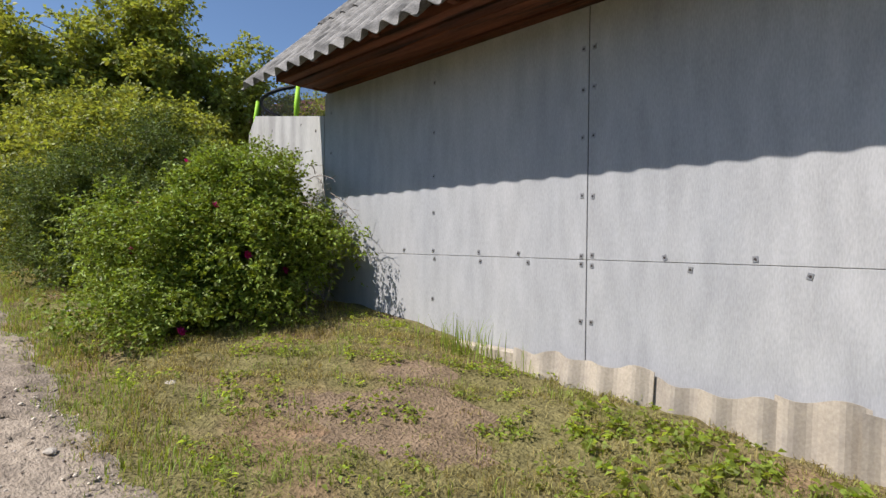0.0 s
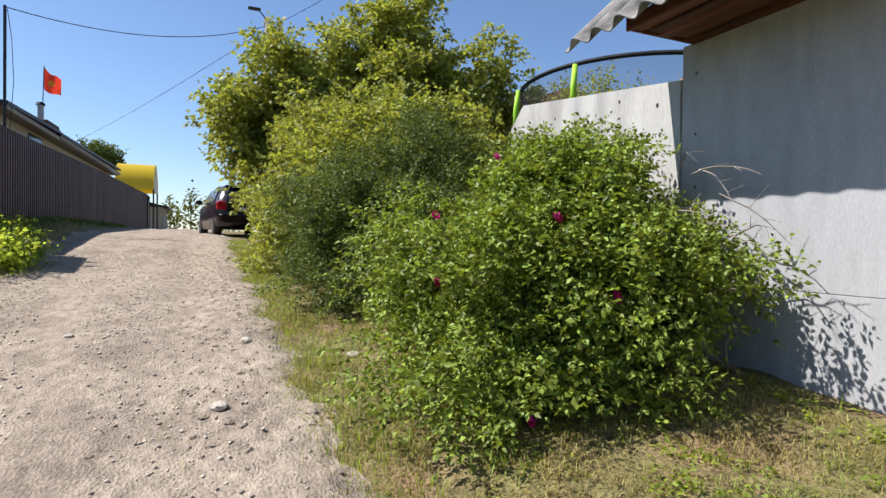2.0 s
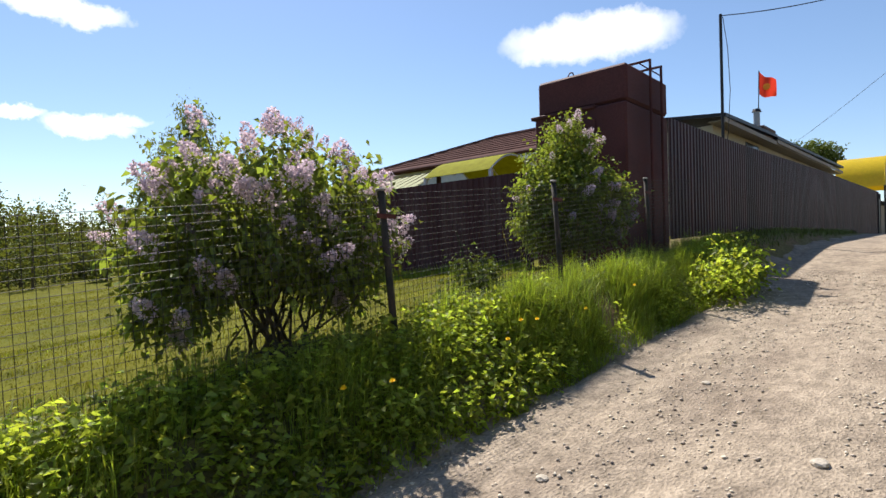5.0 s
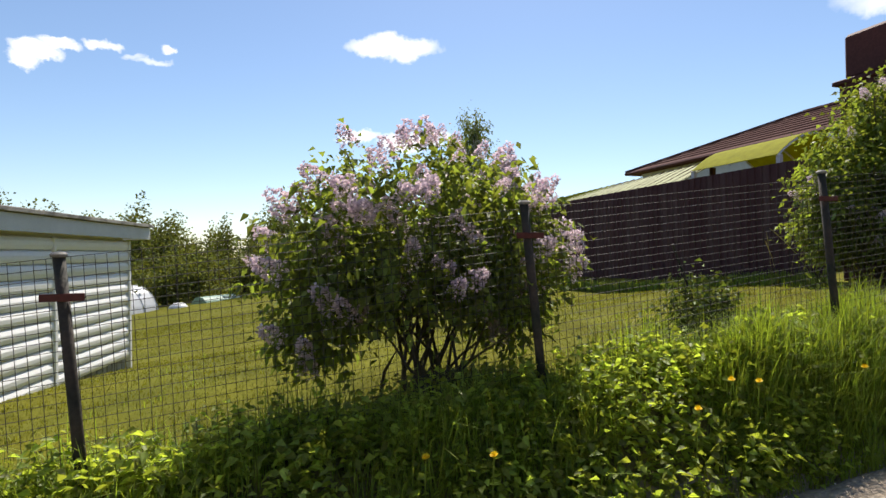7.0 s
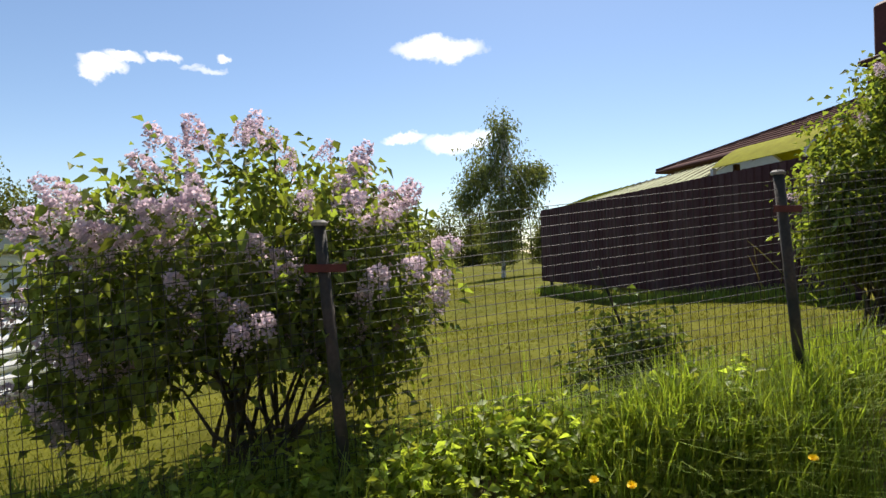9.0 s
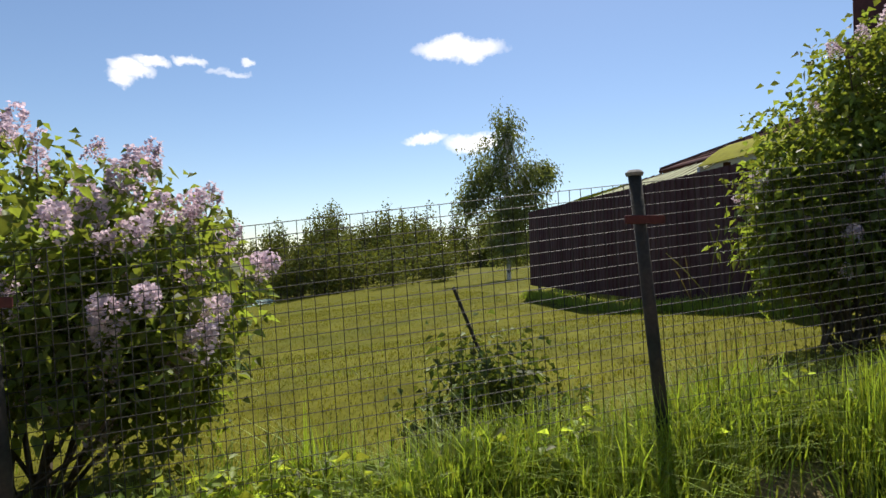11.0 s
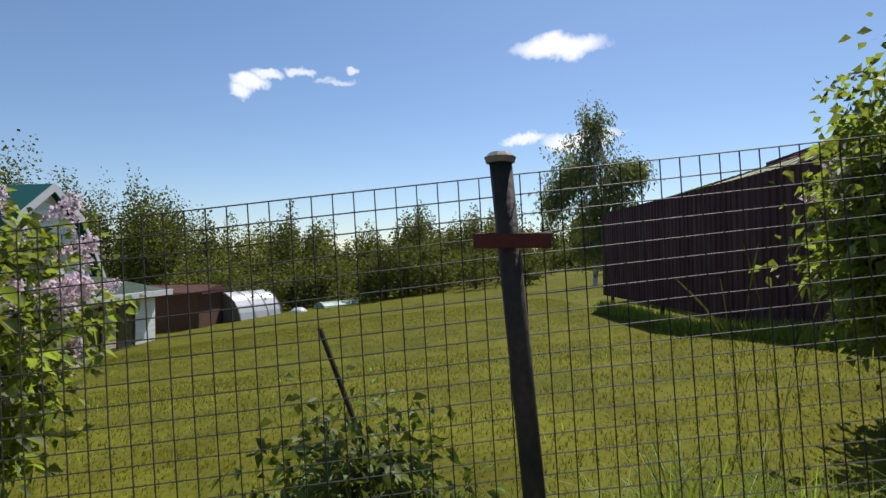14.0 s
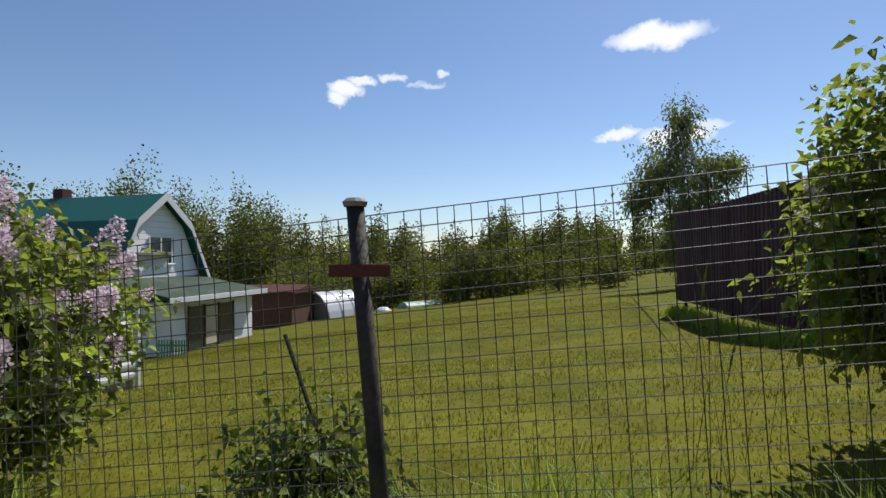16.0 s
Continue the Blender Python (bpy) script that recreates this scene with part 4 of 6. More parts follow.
# ---- poles and wires ----
mast = thing("wire_mast", "thin dark steel mast behind the brown fence", "mast", at=(-4.62, 19.13, 2.0))
part("tube", Shape().tube([(0, 0, 0), (0.0, 0, 5.42)], 0.035, 8), M_DARKSTEEL, mast)
part("hanging_wire", Shape().tube([(0.05, 0, 5.35), (0.14, 0, 4.6), (0.18, 0, 3.6), (0.12, 0, 2.6), (0.06, 0, 2.2)], 0.008, 4), M_DARKSTEEL, mast)
up = thing("utility_pole", "weathered wooden utility pole with a street lamp", "utility pole", at=(2.1, 24.4, 1.9))
part("pole", Shape().tube([(0, 0, 0), (0, 0, 8.35)], [0.16, 0.12], 10), M_POLE, up, smooth=True)
part("lamp_arm", Shape().tube([(0, 0, 8.2), (-0.35, -0.3, 8.45)], 0.025, 6), M_DARKSTEEL, up)
part("lamp_head", Shape().box(-0.75, -0.3, -0.45, -0.25, 8.42, 8.5, 0.03), M_DARKSTEEL, up, "dark street lamp head")
for dx in (-0.14, 0.14):
    part("insulator", Shape().tube([(dx, 0, 8.0), (dx, 0, 8.16)], 0.04, 6), M_WHITEGREY, up)


def cable(a, b, sag, r=0.012):
    a, b = Vector(a), Vector(b)
    c = thing("overhead_cable", "thin dark overhead cable", "cable", "overhead cables", tuple(a))
    pts = [(b - a) * (i / 16) - Vector((0, 0, 4 * sag * (i / 16) * (1 - i / 16))) for i in range(17)]
    part("wire", Shape().tube(pts, r, 4), M_DARKSTEEL, c)


cable((2.0, 24.4, 9.9), (-4.58, 19.13, 7.38), 0.55)
cable((2.2, 24.4, 9.9), (9.0, 14.0, 13.0), 0.4)
cable((2.0, 24.5, 9.8), (-20.0, 75.0, 9.0), 0.9)
cable((2.2, 24.4, 9.7), (8.0, 20.0, 7.2), 0.3)

# ---- parked car ----
car = thing("parked_car", "dark plum hatchback parked beside the road", "car", at=(1.05, 19.4, float(land_z(1.0, 20.5)) - 0.01), rz=8)
sec = [  # y, half width at sill, half width at belt, belt z, roof half width, roof z, floor z
    (0.00, 0.70, 0.78, 0.80, 0.60, 0.82, 0.38), (0.06, 0.78, 0.83, 0.92, 0.62, 0.98, 0.28), (0.35, 0.82, 0.845, 0.96, 0.60, 1.38, 0.24), (0.62, 0.83, 0.85, 0.96, 0.60, 1.47, 0.22),
    (1.5, 0.83, 0.85, 0.94, 0.61, 1.52, 0.20), (2.3, 0.83, 0.85, 0.92, 0.60, 1.46, 0.20), (3.0, 0.82, 0.84, 0.92, 0.60, 0.98, 0.20), (3.6, 0.78, 0.80, 0.84, 0.55, 0.86, 0.22), (3.95, 0.66, 0.70, 0.66, 0.45, 0.68, 0.30)]
cv, cf = [], []
for y, a, b, bz, r, rz_, fz in sec:
    cv += [(-a, y, fz), (-b, y, (fz + bz) / 2), (-b + 0.02, y, bz), (-r, y, rz_ - 0.05), (-r + 0.1, y, rz_), (r - 0.1, y, rz_), (r, y, rz_ - 0.05), (b - 0.02, y, bz), (b, y, (fz + bz) / 2), (a, y, fz)]
for i in range(len(sec) - 1):
    for j in range(10):
        q = (j + 1) % 10
        cf.append((i * 10 + j, i * 10 + 10 + j, i * 10 + 10 + q, i * 10 + q))
cf += [tuple(range(10)), tuple(reversed(range((len(sec) - 1) * 10, len(sec) * 10)))]
body = part("body", Shape().add(cv, cf), M_CARPAINT, car, smooth=True)
part("rear_window", Shape().add([(-0.60, 0.085, 1.0), (0.60, 0.085, 1.0), (0.52, 0.325, 1.36), (-0.52, 0.325, 1.36), (-0.60, 0.115, 1.0), (0.60, 0.115, 1.0), (0.52, 0.355, 1.36), (-0.52, 0.355, 1.36)],
     [(0, 1, 2, 3), (7, 6, 5, 4), (0, 4, 5, 1), (2, 6, 7, 3), (1, 5, 6, 2), (0, 3, 7, 4)]), M_GLASSDARK, car)
part("spoiler", Shape().box(-0.56, 0.56, 0.24, 0.50, 1.43, 1.47, 0.015), M_CARPAINT, car)
for s_ in (-1, 1):
    part("side_window", Shape().add([(s_ * 0.845, 0.5, 1.0), (s_ * 0.845, 2.7, 1.0), (s_ * 0.655, 2.2, 1.40), (s_ * 0.655, 0.7, 1.40), (s_ * 0.80, 0.5, 1.0), (s_ * 0.80, 2.7, 1.0), (s_ * 0.60, 2.2, 1.40), (s_ * 0.60, 0.7, 1.40)],
         [(0, 1, 2, 3), (7, 6, 5, 4), (0, 4, 5, 1), (2, 6, 7, 3), (1, 5, 6, 2), (0, 3, 7, 4)]), M_GLASSDARK, car)
    part("tail_light", Shape().box(s_ * 0.70 - 0.13, s_ * 0.70 + 0.13, -0.015, 0.2, 0.72, 0.98, 0.03), M_TAIL, car, "red tail light")
    part("mirror", Shape().box(s_ * 0.98 - 0.1, s_ * 0.98 + 0.1, 2.35, 2.48, 0.98, 1.12, 0.03), M_CARPAINT, car)
    for wy in (0.62, 3.15):
        w = part("wheel", Shape().tube([(s_ * 0.60, wy, 0.29), (s_ * 0.84, wy, 0.29)], 0.1, 10), M_RIM, car)
        part("tyre", Shape().tube([(s_ * 0.62, wy, 0.30), (s_ * 0.64, wy, 0.30), (s_ * 0.82, wy, 0.30), (s_ * 0.84, wy, 0.30)], [0.26, 0.30, 0.30, 0.26], 18), M_TYRE, w, smooth=True)
        part("rim", Shape().tube([(s_ * 0.845, wy, 0.30), (s_ * 0.855, wy, 0.30)], 0.19, 12), M_RIM, w)
part("bumper", Shape().box(-0.76, 0.76, -0.06, 0.12, 0.36, 0.62, 0.04), M_CARPAINT, car)
part("number_plate", Shape().box(-0.26, 0.26, -0.02, 0.03, 0.70, 0.81, 0.006), M_PLATE, car)

# ---- trampoline behind the concrete wall ----
tramp = thing("trampoline", "garden trampoline with lime green padded poles and black net", "trampoline", at=(7.15, 10.3, 3.24))
TR = 2.2
m_net = bpy.data.materials.new("safety_net")
m_net.use_nodes = True
nn, nl = m_net.node_tree.nodes, m_net.node_tree.links
nm, nt = nn.new("ShaderNodeMixShader"), nn.new("ShaderNodeBsdfTransparent")
nm.inputs[0].default_value = 0.3
nn["Principled BSDF"].inputs["Base Color"].default_value = (0.012, 0.014, 0.016, 1)
nn["Principled BSDF"].inputs["Roughness"].default_value = 0.9
nl.new(nt.outputs[0], nm.inputs[1])
nl.new(nn["Principled BSDF"].outputs[0], nm.inputs[2])
nl.new(nm.outputs[0], nn["Material Output"].inputs["Surface"])
for i in range(8):
    a = radians(158 + 45 * i)
    c, s_ = math.cos(a), math.sin(a)
    part("padded_pole", Shape().tube([(TR * c, TR * s_, 0.55), (TR * c, TR * s_, 0.95), (TR * 0.98 * c, TR * 0.98 * s_, 1.3)], [0.05, 0.05, 0.042], 8), M_LIME, tramp, smooth=True)
    part("leg", Shape().tube([(TR * c, TR * s_, -0.02), (TR * c, TR * s_, 0.56)], 0.024, 8), M_BRACKET, tramp)
ringp = [(TR * 0.95 * math.cos(k * math.pi / 20), TR * 0.95 * math.sin(k * math.pi / 20), 1.33) for k in range(41)]
part("top_band", Shape().tube(ringp, 0.04, 5, False), M_NET, tramp)
netv = [(x, y, z_) for z_ in (0.6, 1.33) for x, y, _ in ringp]
part("net", Shape().add(netv, [(k, k + 1, k + 42, k + 41) for k in range(40)]), m_net, tramp, "fine black safety net")
part("mat", Shape().tube([(0, 0, 0.56), (0, 0, 0.6)], TR * 0.9, 24), M_NET, tramp)
# house roof peeping out behind the tree
dh = thing("dark_roof_house", "house with a dark steep roof behind the trees", "house", at=(15.0, 27.5, 1.7), rz=20)
part("wall", Shape().box(-3, 3, -3, 3, 0, 4.5, 0.02), M_OLDWOOD, dh)
part("roof", Shape().prism([(-3.6, 4.2), (3.6, 4.2), (0, 7.6)], -3.4, 3.4), M_BROWNROOF, dh)
# stones
rngs = np.random.default_rng(11)


def rock(name, label, at, r, material, flat=0.6):
    t = thing(name, label, "stone", at=at)
    bm = bmesh.new()
    bmesh.ops.create_icosphere(bm, subdivisions=2, radius=r)
    for v in bm.verts:
        k = 1 + 0.28 * noise.noise(v.co * (2.2 / r) + Vector(at))
        v.co = Vector((v.co.x * k, v.co.y * k * 1.25, v.co.z * k * flat))
    me = bpy.data.meshes.new("body")
    bm.to_mesh(me)
    bm.free()
    me.materials.append(material)
    part("body", me, material, t)


rock("boulder", "grey field stone at the wall foot by the bush", (2.62, 5.05, 0.62), 0.20, M_ROCK, 0.8)
for x, y, r in ((-0.06, 6.02, 0.055), (1.0, 6.9, 0.06), (-0.5, 4.2, 0.04), (1.1, 4.0, 0.05), (0.3, 3.3, 0.03), (-1.2, 8.0, 0.04), (-2.2, 7.2, 0.03), (-2.0, 9.0, 0.03), (0.2, 7.5, 0.05)):
    rock("road_stone", "small pale stone lying on the dirt", (x, y, float(road_surface(np.array(x), np.array(y))) + r * 0.15), r, M_ROCK, 0.5)

# ---- plants ----
def unit(v):
    return v / np.maximum(np.linalg.norm(v, axis=1, keepdims=True), 1e-9)


def leaf_arrays(p, tip, size, rng, width=0.55, fold=0.25, droop=0.0):
    """Folded kite leaves: base p, pointing along tip."""
    n = len(p)
    tip = unit(tip)
    side = unit(np.cross(tip, rng.normal(size=(n, 3)) + np.array([0, 0, 1.2])))
    nrm = np.cross(side, tip)
    size = np.broadcast_to(np.asarray(size, float), (n,))[:, None]
    mid = p + tip * size * 0.45
    end = p + tip * size + np.array([0, 0, -1.0]) * size * droop
    l = mid + side * size * width / 2 + nrm * size * fold * 0.5
    r = mid - side * size * width / 2 + nrm * size * fold * 0.5
    v = np.stack([p, r, end, l], 1).reshape(-1, 3)
    k = np.arange(n)[:, None] * 4
    f = np.concatenate([k + np.array([[0, 1, 2]]), k + np.array([[0, 2, 3]])], 1).reshape(-1, 3)
    return v, f


def blob_points(blobs, n, rng, inner=0.55, lump=0.22):
    """Points in the outer parts of lumpy ellipsoids, with the outward way at each."""
    vol = np.array([b[3] * b[4] + b[4] * b[5] + b[3] * b[5] for b in blobs])
    pick = rng.choice(len(blobs), n, p=vol / vol.sum())
    b = np.array(blobs)[pick]
    d = unit(rng.normal(size=(n, 3)))
    ph = pick[:, None] * 1.7
    k = 1 + lump * (np.sin(d[:, :1] * 5 + ph) * np.cos(d[:, 1:2] * 6 - ph) + 0.7 * np.sin(d[:, 2:3] * 9 + d[:, :1] * 8 + ph * 2) + 0.4 * np.sin(d[:, 1:2] * 17 + d[:, 2:3] * 13))
    rr = inner + (1 - inner) * rng.random((n, 1)) ** 0.6
    return b[:, :3] + d * b[:, 3:6] * k * rr, d


def foliage(blobs, sprigs, per, size, rng, spread=None, width=0.55, fold=0.25, droop=0.1, inner=0.55, lump=0.22, ground=None, up=0.3):
    c, d = blob_points(blobs, sprigs, rng, inner, lump)
    if ground is not None:
        keep = c[:, 2] > land_z(c[:, 0], c[:, 1]) + ground
        c, d = c[keep], d[keep]
    n = len(c)
    spread = spread or size * 1.6
    way = unit(d + rng.normal(size=(n, 3)) * 0.5 + np.array([0, 0, up]))
    c, way = np.repeat(c, per, 0), np.repeat(way, per, 0)
    along = np.tile(np.linspace(-0.5, 0.5, per), n)[:, None] * spread * 2
    p = c + way * along + rng.normal(size=c.shape) * spread * 0.22
    tip = way * 0.6 + rng.normal(size=c.shape) * 0.75 + np.array([0, 0, -0.1])
    return leaf_arrays(p, tip, size * (0.65 + 0.7 * rng.random(len(p))), rng, width, fold, droop), c[::per]


def clumps(blobs, n, r, seed, keep=0.55):
    """Many small lumps set on the outer parts of large ones."""
    g_ = np.random.default_rng(seed)
    c, d = blob_points(blobs, n, g_, 0.75, 0.15)
    out = [(b[0], b[1], b[2], b[3] * keep, b[4] * keep, b[5] * keep) for b in blobs]
    for p in c:
        k = r * g_.uniform(0.6, 1.25)
        out.append((p[0], p[1], p[2], k, k, k * 0.75))
    return out


def stems(base, ends, rng, r0=0.02, r1=0.004, wob=0.08, sides=5):
    s = Shape()
    for e in ends:
        e = Vector(e)
        b = Vector(base) + Vector((rng.normal() * 0.12, rng.normal() * 0.12, 0))
        pts = [b]
        for k in (0.25, 0.5, 0.75):
            q = b.lerp(e, k)
            q.x += (e.x - b.x) * -0.12 + rng.normal() * wob
            q.y += (e.y - b.y) * -0.12 + rng.normal() * wob
            pts.append(q)
        pts.append(e)
        s.tube(pts, [r0, r0 * 0.8, (r0 + r1) / 2, r1 * 1.5, r1], sides, False)
    return s


def shoots(blobs, n, length, leaves, pairs, size, rng, ground=None, width=0.6, sag=0.25, reach=0.16, inner=0.82, lump=0.22, up=0.45, fold=0.22):
    """Leafy shoots growing out of lumpy shapes; each leaf is a rachis with paired leaflets."""
    c, d = blob_points(blobs, n, rng, inner, lump)
    if ground is not None:
        keep = c[:, 2] > land_z(c[:, 0], c[:, 1]) + ground
        c, d = c[keep], d[keep]
    n = len(c)
    ln = length * (0.55 + 0.9 * rng.random((n, 1)))
    way = unit(d * 0.8 + rng.normal(size=(n, 3)) * 0.45 + np.array([0, 0, up]))
    t = np.linspace(0.12, 1.0, leaves)[None, :, None]
    pts = (c - way * ln * 0.45)[:, None, :] + way[:, None, :] * (ln[:, None, :] * t) - np.array([0, 0, 1.0]) * sag * ln[:, None, :] * t ** 2.2
    a = (np.arange(leaves) * 2.4)[None, :, None] + rng.random((n, 1, 1)) * 6.28
    e1 = unit(np.cross(way, rng.normal(size=(n, 3))))
    e2 = np.cross(way, e1)
    out = e1[:, None, :] * np.cos(a) + e2[:, None, :] * np.sin(a) + way[:, None, :] * 0.65 + np.array([0, 0, 0.12])
    base, rach = pts.reshape(-1, 3), unit(out.reshape(-1, 3) + rng.normal(size=(n * leaves, 3)) * 0.2)
    rl = reach * (0.7 + 0.6 * rng.random((len(base), 1)))
    side = unit(np.cross(rach, np.array([0, 0, 1.0]) + rng.normal(size=rach.shape) * 0.35))
    ps, tips = [base + rach * rl], [rach]
    for k in range(pairs):
        q = base + rach * rl * (0.35 + 0.55 * k / max(pairs, 1))
        for s_ in (-1, 1):
            ps.append(q)
            tips.append(side * s_ + rach * 0.55 + np.array([0, 0, -0.15]))
    p, tip = np.concatenate(ps), np.concatenate(tips)
    tip = unit(tip) + rng.normal(size=tip.shape) * 0.18
    return leaf_arrays(p, tip, size * (0.7 + 0.6 * rng.random(len(p))), rng, width, fold, 0.15), c


def joined(*arrays):
    vs_, fs_, k = [], [], 0
    for v_, f_ in arrays:
        vs_.append(v_)
        fs_.append(f_ + k)
        k += len(v_)
    return np.concatenate(vs_), np.concatenate(fs_)


rng = np.random.default_rng(3)
ROSE = [(2.15, 5.85, 1.45, 1.0, 1.05, 0.85), (1.7, 6.5, 1.25, 0.8, 0.8, 0.75), (2.75, 5.5, 1.55, 0.55, 0.6, 0.75), (1.55, 5.55, 1.0, 0.6, 0.6, 0.5), (2.3, 6.4, 1.75, 0.7, 0.7, 0.7), (2.5, 5.7, 1.9, 0.62, 0.62, 0.6), (2.1, 5.3, 1.3, 0.7, 0.55, 0.65), (1.55, 5.05, 0.85, 0.5, 0.45, 0.38), (2.85, 5.25, 1.35, 0.42, 0.42, 0.5), (2.75, 5.9, 2.1, 0.5, 0.5, 0.45)]
rose = thing("rose_bush", "dense green wild rose bush with a few magenta flowers", "bush")
rose_lumps = clumps(ROSE, 70, 0.27, 51, 0.62)
(v1, f1), tips = shoots(rose_lumps, 3300, 0.34, 8, 2, 0.041, rng, ground=0.08, reach=0.085, inner=0.85, lump=0.25)
(v2, f2), _ = foliage([(b[0], b[1], b[2], b[3] * 0.8, b[4] * 0.8, b[5] * 0.8) for b in ROSE], 1900, 6, 0.05, rng, width=0.64, ground=0.12, inner=0.3)
v, f = joined((v1, f1), (v2, f2))
# leave the flowers free of leaves on the road side
BLOOMS = ((1.95, 5.40, 1.90), (2.1, 5.0, 1.42), (2.0, 6.3, 2.42), (1.5, 5.0, 0.75), (1.35, 6.0, 1.45), (1.6, 6.6, 1.95), (2.6, 5.2, 1.25))
lv = v.reshape(-1, 4, 3)
free = np.ones(len(lv), bool)
for q in BLOOMS:
    rel = lv[:, 2] - np.array(q)
    way = np.array([-0.47, -0.88, 0.02])
    along = rel @ way
    free &= ~((along > -0.05) & (along < 1.2) & (np.linalg.norm(rel - along[:, None] * way, axis=1) < 0.085))
v = lv[free].reshape(-1, 3)
k = np.arange(free.sum())[:, None] * 4
f = np.concatenate([k + np.array([[0, 1, 2]]), k + np.array([[0, 2, 3]])], 1).reshape(-1, 3)
part("foliage", fast_mesh("foliage", v, f, M_ROSELEAF), M_ROSELEAF, rose)
part("stem_tangle", stems((2.1, 5.9, 0.55), tips[::24], rng, 0.012, 0.003), M_BARK, rose)
twigs = Shape()
for i in range(48):
    b = Vector((2.8 + rng.random() * 0.35, 4.95 + rng.random() * 0.7, 0.9 + rng.random() * 1.45))
    d = Vector((rng.normal() * 0.12, -0.15 - rng.random() * 0.32, 0.25 * rng.normal()))
    bow = 0.05 + 0.16 * rng.random()
    pts = [b + d * k + Vector((rng.normal() * 0.012, rng.normal() * 0.012, bow * (k - 1.6 * k * k))) for k in (0, 0.2, 0.4, 0.6, 0.8, 1.0)]
    twigs.tube(pts, [0.006, 0.0054, 0.0046, 0.0038, 0.003, 0.002], 4, False)
    for q in (2, 3, 4):
        e = pts[q] + Vector((rng.normal() * 0.05, -0.06 - rng.random() * 0.05, rng.normal() * 0.07))
        twigs.tube([pts[q], e], [0.003, 0.0015], 3, False)
part("dry_twig_tangle", twigs, M_DRYTWIG, rose, "bare dry twigs against the wall")


def petal_flower(name, parent, at, r, material, petals=6):
    s = Shape()
    for ring_, (n, tilt, k) in enumerate(((petals, 0.35, 1.0), (petals, 0.9, 0.7))):
        for i in range(n):
            a = 2 * math.pi * (i + 0.5 * ring_) / n
            c, d = Vector((math.cos(a), math.sin(a), 0)), Vector((-math.sin(a), math.cos(a), 0))
            u = Vector((0, 0, 1))
            s.add([(0, 0, 0), c * r * k * 0.6 + d * r * 0.4 * k + u * r * tilt * 0.5, c * r * k + u * r * tilt, c * r * k * 0.6 - d * r * 0.4 * k + u * r * tilt * 0.5], [(0, 1, 2, 3)])
    part(name, s, material, parent, at=at)


for x, y, z in BLOOMS:
    petal_flower("flower", rose, pose(x, y, z, rng.uniform(40, 80), rng.uniform(-30, 30), rng.uniform(20, 70)), 0.05, M_PINK)

DARK = [(1.95, 8.7, 1.75, 1.05, 1.1, 1.05), (1.7, 9.8, 1.85, 0.85, 0.95, 0.9), (2.7, 9.5, 2.2, 1.0, 1.2, 1.2), (1.9, 8.2, 1.2, 0.6, 0.5, 0.5)]
dark = thing("dark_shrub", "dark small-leaved shrub spreading over the verge", "bush")
(v1, f1), tips = shoots(clumps(DARK, 90, 0.32, 52, 0.7), 3600, 0.36, 10, 1, 0.046, rng, ground=0.10, width=0.52, reach=0.06, inner=0.8, lump=0.25)
(v2, f2), _ = foliage(DARK, 2600, 6, 0.05, rng, width=0.5, ground=0.15, inner=0.35)
v, f = joined((v1, f1), (v2, f2))
part("foliage", fast_mesh("foliage", v, f, M_DARKLEAF), M_DARKLEAF, dark)
part("stem_tangle", stems((2.1, 9.0, 0.8), tips[::40], rng, 0.02, 0.004), M_BARK, dark)
GREEN = [(2.0, 12.0, 2.35, 1.15, 1.6, 1.5), (1.95, 13.8, 2.6, 1.1, 1.2, 1.6), (3.0, 11.8, 2.8, 1.2, 1.5, 1.5), (3.1, 10.0, 2.7, 0.8, 1.0, 0.9)]
green = thing("green_shrub", "tall green shrub standing between the verge and the tree", "bush")
(v1, f1), tips = shoots(clumps(GREEN, 90, 0.42, 53, 0.7), 2600, 0.5, 8, 2, 0.078, rng, ground=0.05, reach=0.13, inner=0.8, lump=0.28)
(v2, f2), _ = foliage(GREEN, 1800, 6, 0.08, rng, ground=0.1, inner=0.3)
v, f = joined((v1, f1), (v2, f2))
part("foliage", fast_mesh("foliage", v, f, M_TREELEAF), M_TREELEAF, green)
part("stem_tangle", stems((2.2, 12.5, 1.2), tips[::40], rng, 0.025, 0.005), M_BARK, green)


